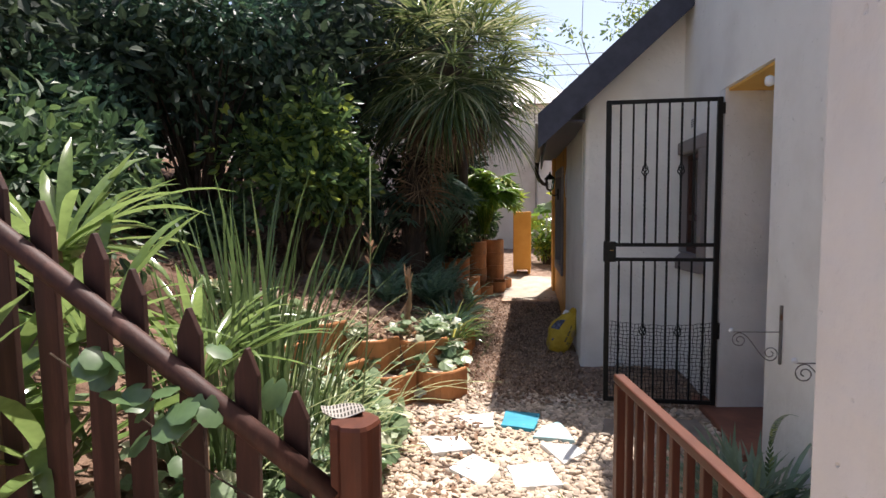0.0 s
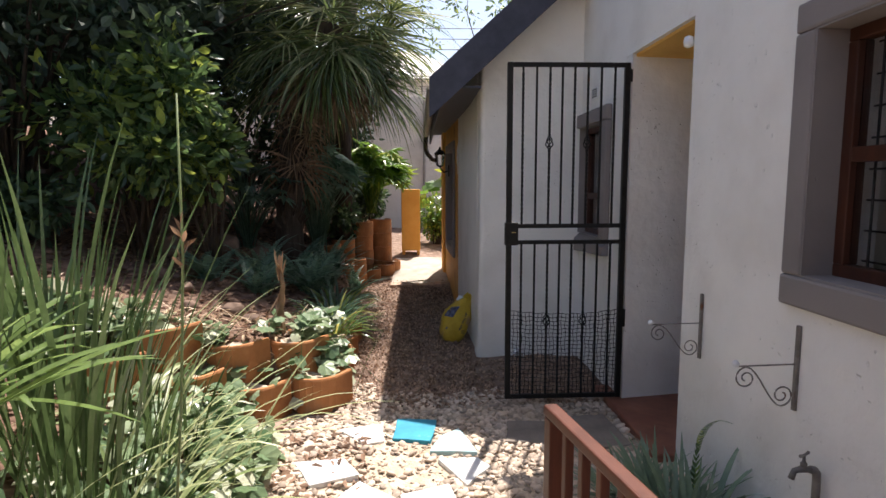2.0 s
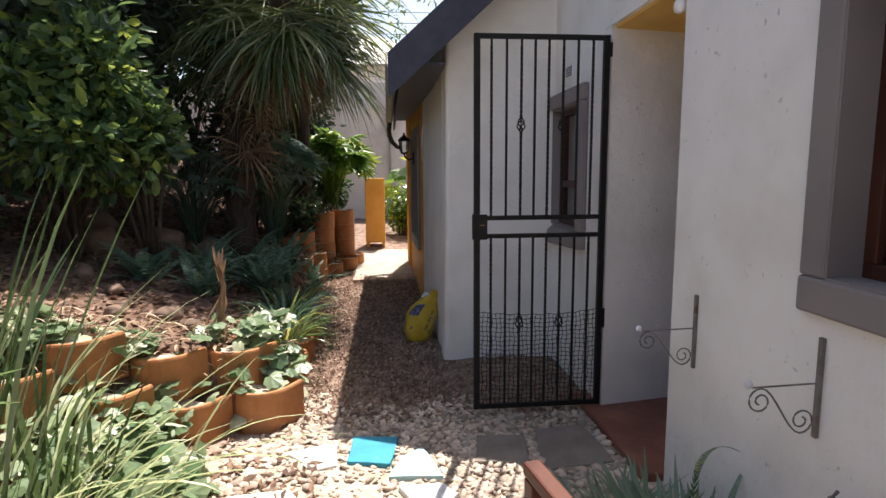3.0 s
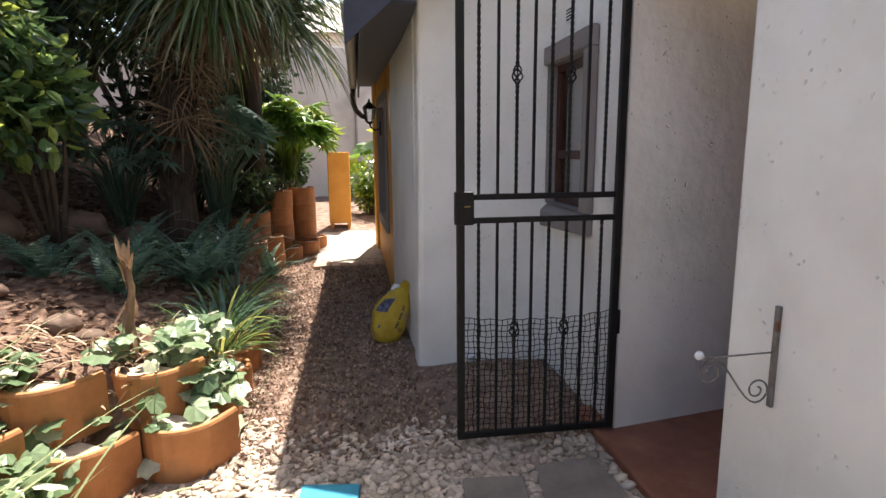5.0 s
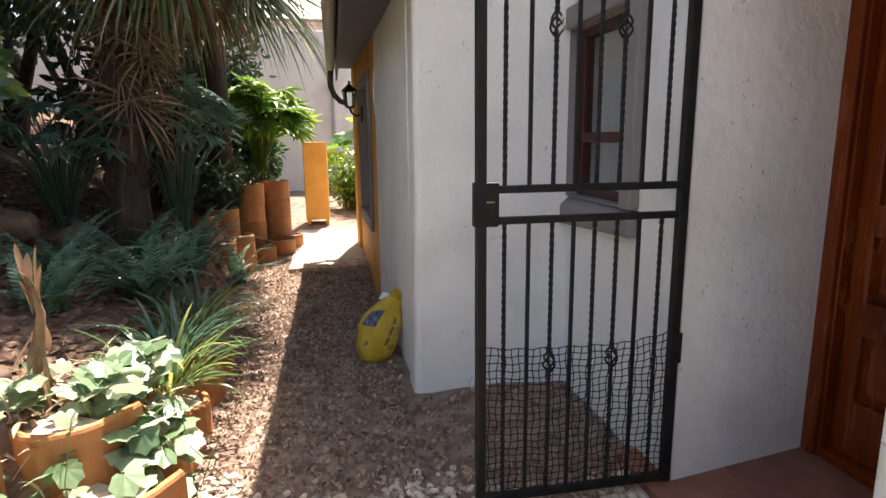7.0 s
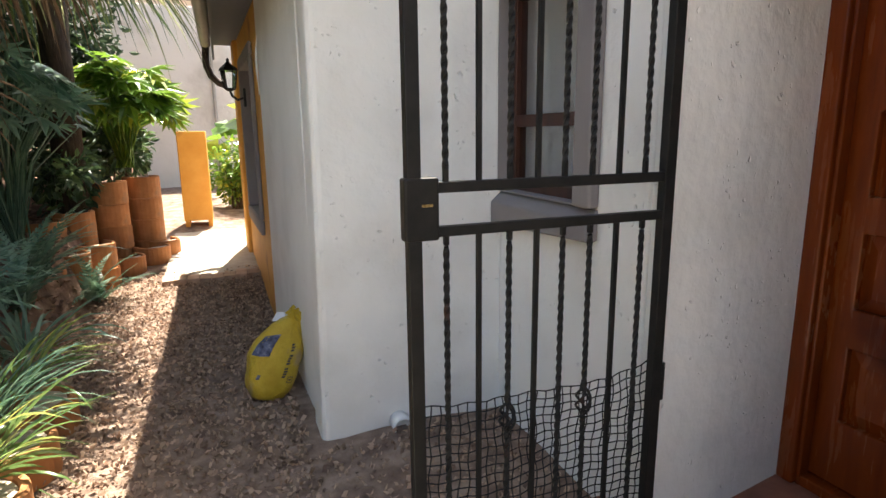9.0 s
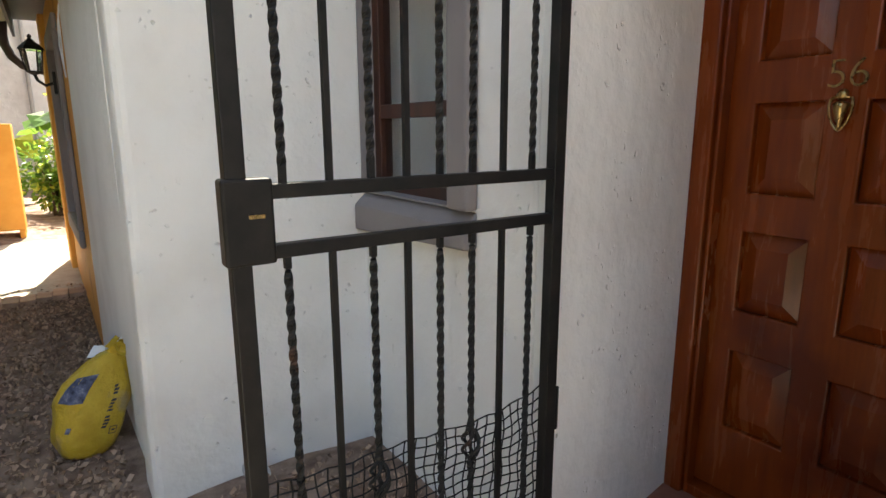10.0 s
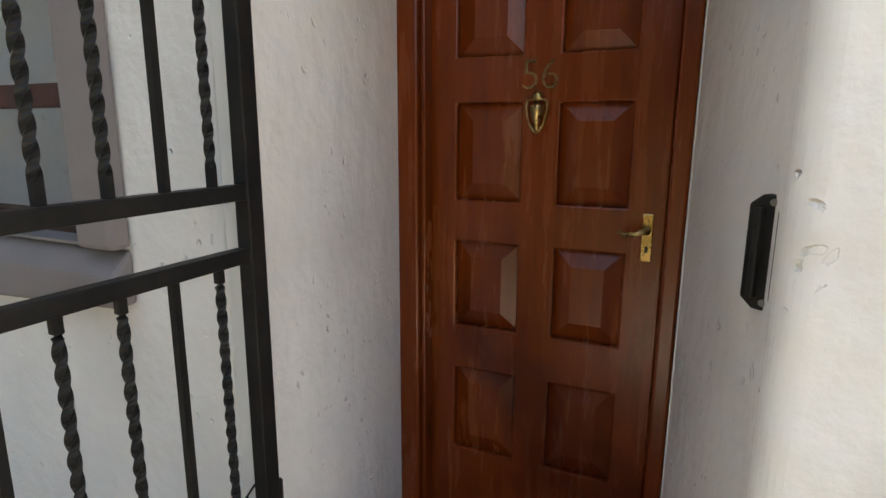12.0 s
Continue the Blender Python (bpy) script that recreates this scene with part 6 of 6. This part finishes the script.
# thin flower stalk by the post
fs = thing("flower_stalk", (0.08, 1.42, 0.0), "thin dry flower stalk rising beside the fence post", "plant")
bm = bmesh.new()
tube(bm, [(0.04, 1.4, -0.02), (0.06, 1.42, 0.6), (0.1, 1.44, 1.1), (0.115, 1.45, 1.4), (0.12, 1.45, 1.72)], 0.004, 6, [0.004, 0.0035, 0.003, 0.0028, 0.002])
part("stem", bm, bpy.data.materials["pale_grass"], fs, smooth=True)
verts, faces = [], []
for k in range(9):
    add_leaf(rng, verts, faces, Vector((0.115, 1.45, 1.36 + 0.012 * k)), Vector((rng.gauss(0, 0.5), rng.gauss(0, 0.5), 0.8)).normalized(), 0.035, "narrow")
data_part("seed_head", verts, faces, LEAF_DRY, fs)

# dry straw and curled leaves caught in the ivy on the blocks
LEAF_STRAW = leaf_mat("straw", (0.2, 0.13, 0.07), (0.5, 0.39, 0.25), 0.3, 0.6)
straw = thing("dry_straw", (-0.35, 4.3, 0.35), "pale dry straw and curled dead leaves on the block tops", "dry leaves")
verts, faces = [], []
rs = random.Random(515)
for k in range(320):
    s_ = rs.random() * (len(edge) - 1.01)
    i, f = int(s_), s_ - int(s_)
    back = rs.uniform(-0.02, 0.5)
    x = edge[i][0] + (edge[i + 1][0] - edge[i][0]) * f - 0.5 * back + rs.gauss(0, 0.03)
    y = edge[i][1] + (edge[i + 1][1] - edge[i][1]) * f + 0.85 * back
    blade(verts, faces, (x, y, max(ground_z(x, y), 0.3 if back < 0.12 else 0.42) + rs.uniform(0.0, 0.06)), rs.uniform(0, 6.28), rs.uniform(0.06, 0.22), rs.uniform(0.003, 0.011), rs.uniform(0.6, 1.5), rs.uniform(0.2, 2.2), 6, 0.5)
tagged(data_part("foliage", verts, faces, LEAF_STRAW, straw), kind="stuff")

# dried stalk and rocks in the bed
st = thing("dried_stalk", (-0.41, 4.45, 0.4), "dry brown broken plant stalk with curled leaves", "plant")
bm = bmesh.new()
SX, SY = -0.43, 4.45
tube(bm, [(SX, SY, ground_z(SX, SY) - 0.03), (SX - 0.01, SY, 0.62), (SX + 0.02, SY, 0.8), (SX - 0.01, SY, 0.95)], 0.02, 8, [0.034, 0.026, 0.016, 0.008])
part("stem", bm, LEAF_DRY, st, smooth=True)
for k in range(26):
    verts, faces = [], []
    h = rng.random()
    blade(verts, faces, (SX + rng.gauss(0, 0.012), SY + rng.gauss(0, 0.012), 0.5 + 0.42 * h), rng.uniform(0, 6.28), rng.uniform(0.1, 0.2), rng.uniform(0.006, 0.016), rng.uniform(0.0, 0.25) if h > 0.6 else rng.uniform(2.4, 3.0), rng.uniform(-0.3, 1.2), 6, 0.6)
    data_part("leaf", verts, faces, LEAF_DRY, st)


def rock(x, y, r, seed, z=None, label="rounded brown garden rock on the bank"):
    rr = random.Random(seed)
    bm = bmesh.new()
    bmesh.ops.create_icosphere(bm, subdivisions=3, radius=1)
    sx, sy, sz = rr.uniform(0.8, 1.3), rr.uniform(0.7, 1.1), rr.uniform(0.55, 0.85)
    for v in bm.verts:
        k = 1 + 0.22 * noise.noise(v.co * 1.3 + Vector((seed, 0, 0))) + 0.06 * noise.noise(v.co * 4)
        v.co = Vector((v.co.x * sx, v.co.y * sy, v.co.z * sz)) * r * k
    ob = part("rock", bm, ROCK, None, "", smooth=True)
    ob.location = (x, y, (ground_z(x, y) if z is None else z) + r * 0.35)
    tagged(ob, label, "rock", "garden rocks")


for k, (x, y, r) in enumerate([(-0.68, 4.55, 0.075), (-0.84, 4.62, 0.09), (-0.3, 4.62, 0.06), (-1.3, 4.9, 0.07), (-1.6, 5.1, 0.08), (-1.9, 6.0, 0.2), (-1.6, 6.6, 0.22), (-2.2, 6.4, 0.24), (-1.2, 6.8, 0.18), (-1.1, 4.45, 0.08)]):
    rock(x, y, r, 300 + k)


# ---- loose ground cover ----
def chips(name, label, count, region, size, mat, seed, thick=0.0):
    """Scattered bits on the ground as one body of stuff: region gives a place or None."""
    rr = random.Random(seed)
    verts, faces = [], []
    for _ in range(count):
        p = region(rr)
        if p is None:
            continue
        x, y = p
        z = ground_z(x, y)
        s = size * rr.uniform(0.5, 1.4)
        a = rr.uniform(0, 6.28)
        c, q = math.cos(a), math.sin(a)
        if thick:
            b = len(verts)
            h, e = s * rr.uniform(0.6, 0.9), rr.uniform(0.65, 1.0)
            tx, ty = rr.gauss(0, 0.25), rr.gauss(0, 0.25)
            for lev, k in ((-0.3, 0.8), (0.12, 1.0), (0.5, 0.72)):
                for m in range(6):
                    am = m * math.pi / 3 + 0.3 * lev
                    u, v = s * k * math.cos(am) * (1 + 0.12 * math.sin(3 * am + a)), s * k * e * math.sin(am)
                    xx, yy = u * c - v * q, u * q + v * c
                    verts.append((x + xx, y + yy, z + h * (lev + 0.25) + xx * tx + yy * ty))
            verts.append((x, y, z + h * 0.88))
            for lv in (0, 6):
                for m in range(6):
                    faces.append((b + lv + m, b + lv + (m + 1) % 6, b + lv + 6 + (m + 1) % 6, b + lv + 6 + m))
            for m in range(6):
                faces.append((b + 12 + m, b + 12 + (m + 1) % 6, b + 18))
        else:
            b = len(verts)
            w = s * rr.uniform(0.25, 0.6)
            l1, l2 = rr.uniform(0.0, 0.025), rr.uniform(0.0, 0.025)
            verts.extend([(x - s * c, y - s * q, z + 0.004 + l1), (x - w * q, y + w * c, z + 0.008 + l2), (x + s * c, y + s * q, z + 0.004 + l2), (x + w * q, y - w * c, z + 0.006)])
            faces.extend([(b, b + 1, b + 2), (b, b + 2, b + 3)])
    ob = data_part(name, verts, faces, mat, None, bool(thick))
    return tagged(ob, label, name.replace("_", " "), kind="stuff")


def pebble_place(rr):
    x, y = rr.uniform(-0.6, 1.95), rr.uniform(1.2, 4.5)
    if bed_depth(x, y) > -0.2 or (x > 1.88 and 3.15 < y < 4.1):
        return None
    lim = 4.24 + 0.05 * math.sin(x * 7) - 0.16 * smooth01(1.0, 1.6, x) + (0.2 if x < 0.25 else 0)
    if y > lim + rr.gauss(0, 0.06):
        return None
    if math.hypot(x - 0.45, y - 3.25) < 0.33 and rr.random() < 0.85:
        return None
    if x < -0.2 and rr.random() < 0.5:
        return None
    return None if any(inside(q, x, y) for q in SLAB_AREAS) else (x, y)


chips("pebbles", "pale rounded river pebbles covering the path", 13500, pebble_place, 0.023, PEBBLE, 400, 1.0)


def grit_place(rr):
    x, y = rr.uniform(-0.3, 1.9), rr.uniform(1.0, 4.2)
    return None if any(inside(q, x, y) for q in SLAB_AREAS) and rr.random() < 0.9 else (x, y)


def mulch_place(rr):
    x, y = rr.uniform(-0.3, 1.95), rr.uniform(4.0, 8.5)
    if x > 0.9 and (y > 5.05 or rr.random() < 0.5):
        return None if x > 1.05 else (x, y)
    return x, y


def bank_place(rr):
    x, y = rr.uniform(-3.5, -0.2), rr.uniform(3.6, 9.0)
    return x, y


def near_place(rr):
    return rr.uniform(-1.8, 0.3), rr.uniform(0.6, 3.6)


chips("bark_mulch", "dry brown bark chips and leaves on the shaded path", 19000, mulch_place, 0.0135, LITTER, 401)
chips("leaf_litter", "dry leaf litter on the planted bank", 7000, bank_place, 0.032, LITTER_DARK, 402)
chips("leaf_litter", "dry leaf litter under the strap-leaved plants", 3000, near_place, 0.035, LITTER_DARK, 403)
chips("path_grit", "fine pale grit between the pebbles and slabs", 5000, grit_place, 0.009, PEBBLE, 404, 1.0)

# pale concrete apron with a brick edge, beyond the wing's shade
PALE = rough_mat("pale_concrete", [(0.3, (0.32, 0.27, 0.215)), (0.7, (0.5, 0.44, 0.36))], 5, 60, 0.9, 0.4, 0, 0.006)
BRICK = rough_mat("worn_brick", [(0.3, (0.3, 0.19, 0.13)), (0.7, (0.46, 0.33, 0.24))], 9, 60, 0.9, 0.4, 0, 0.005, vary=0.2)
ap = thing("concrete_apron", (0.5, 8.9, 0.08), "pale sandy concrete apron with a worn brick edge", "paving", kind="structure")
bm = bmesh.new()
gr = [[bm.verts.new((0.2 + 0.1 * i, 8.34 + 0.15 * j, ground_z(0.2 + 0.1 * i, 8.34 + 0.15 * j) + 0.022)) for i in range(10)] for j in range(12)]
for j in range(11):
    for i in range(9):
        bm.faces.new((gr[j][i], gr[j][i + 1], gr[j + 1][i + 1], gr[j + 1][i]))
part("slab", bm, PALE, ap, smooth=True)
bm = bmesh.new()
box(bm, -0.048, 0.048, -0.1, 0.1, -0.03, 0.03)
brick_me = mesh_of("brick", bm)
brick_me.materials.append(BRICK)
rb = random.Random(71)
for r in range(1):
    for k in range(9):
        ob = new("brick", brick_me)
        xx = 0.24 + 0.104 * k
        ob.parent = ap
        ob.matrix_parent_inverse = ap.matrix_world.inverted()
        ob.matrix_basis = pose(xx, 8.24, ground_z(xx, 8.24) + 0.005 + rb.uniform(-0.004, 0.004), rb.uniform(-2, 2), rb.uniform(-2, 2), rb.uniform(-3, 3))

# ---- beyond the garden ----
far = thing("far_house", (1.5, 26.0, 0), "distant pale house with a grey pitched roof", "house")
bm = bmesh.new()
box(bm, -6.0, 2.6, 26.0, 32.0, -0.2, 6.1)
part("wall", bm, FAR_WALL, far)
bm = bmesh.new()
vs = [bm.verts.new(p) for p in ((-6.4, 25.5, 6.1), (3.0, 25.5, 6.1), (3.0, 32.5, 6.1), (-6.4, 32.5, 6.1), (-3.0, 29.0, 8.0), (0.6, 29.0, 8.0))]
for q in ((0, 1, 5, 4), (1, 2, 5), (2, 3, 4, 5), (3, 0, 4), (0, 3, 2, 1)):
    bm.faces.new([vs[i] for i in q])
part("roof", bm, GUTTER, far)
elec = thing("fence_wires", (0, 14.7, 3.7), "thin security fence wires on posts along the boundary wall", "wire fence")
for k in range(8):
    bm = bmesh.new()
    rod(bm, (-6.5 + 1.8 * k, 14.72, 3.65), (-6.5 + 1.8 * k, 14.6, 4.35), 0.014, 6)
    part("post", bm, PIPE, elec)
for k in range(5):
    bm = bmesh.new()
    rod(bm, (-7, 14.7 - 0.02 * k, 3.82 + 0.12 * k), (7, 14.7 - 0.02 * k, 3.82 + 0.12 * k), 0.005, 4)
    part("wire", bm, PIPE, elec)
for k in range(3):
    cab = thing("overhead_cable", (-8, 22, 6.4 + 0.35 * k), "sagging overhead cable behind the garden", "cable", "overhead cables")
    bm = bmesh.new()
    tube(bm, [(-12 + 3 * i, 22, 6.5 + 0.38 * k + 0.004 * (i - 5) ** 2) for i in range(11)], 0.014, 5)
    part("line", bm, PIPE, cab)
pipe = thing("wall_pipe", (0.75, 14.5, 0), "thin grey pipe running up the boundary wall", "pipe")
bm = bmesh.new()
rod(bm, (0.75, 14.55, 0.2), (0.75, 14.55, 3.6), 0.03, 8)
part("tube", bm, GUTTER, pipe)
tree("far_tree", "pale distant tree above the roofs", 5.6, 27.0, 1.2, 1.0, 10.0, 0.2, 1800, LEAF_MID, 500, lump=0.5, xmax=99)
# thin cord hanging on the wing wall
cord = thing("hanging_cord", (1.08, 7.2, 2.0), "loose pale cord hung on the wing wall", "cord")
bm = bmesh.new()
tube(bm, [(1.066, 6.9, 2.04), (1.05, 6.89, 1.93), (1.045, 6.87, 1.82), (1.05, 6.84, 1.72), (1.055, 6.9, 1.66), (1.055, 6.93, 1.78), (1.058, 6.91, 1.97), (1.066, 6.9, 2.04)], 0.004, 5)
part("loop", bm, BLIND, cord)
# pipe end at the wall foot
pe = thing("drain_pipe_end", (1.35, 5.08, 0.12), "white plastic drain pipe end at the foot of the wall", "pipe")
bm = bmesh.new()
lathe(bm, [(0.045, 0), (0.045, 0.085), (0.037, 0.085), (0.037, 0.02)], 18)
bmesh.ops.transform(bm, matrix=pose(1.465, 5.139, 0.045, 90, 0, 0), verts=bm.verts[:])
part("ring", bm, BLIND, pe, smooth=True)
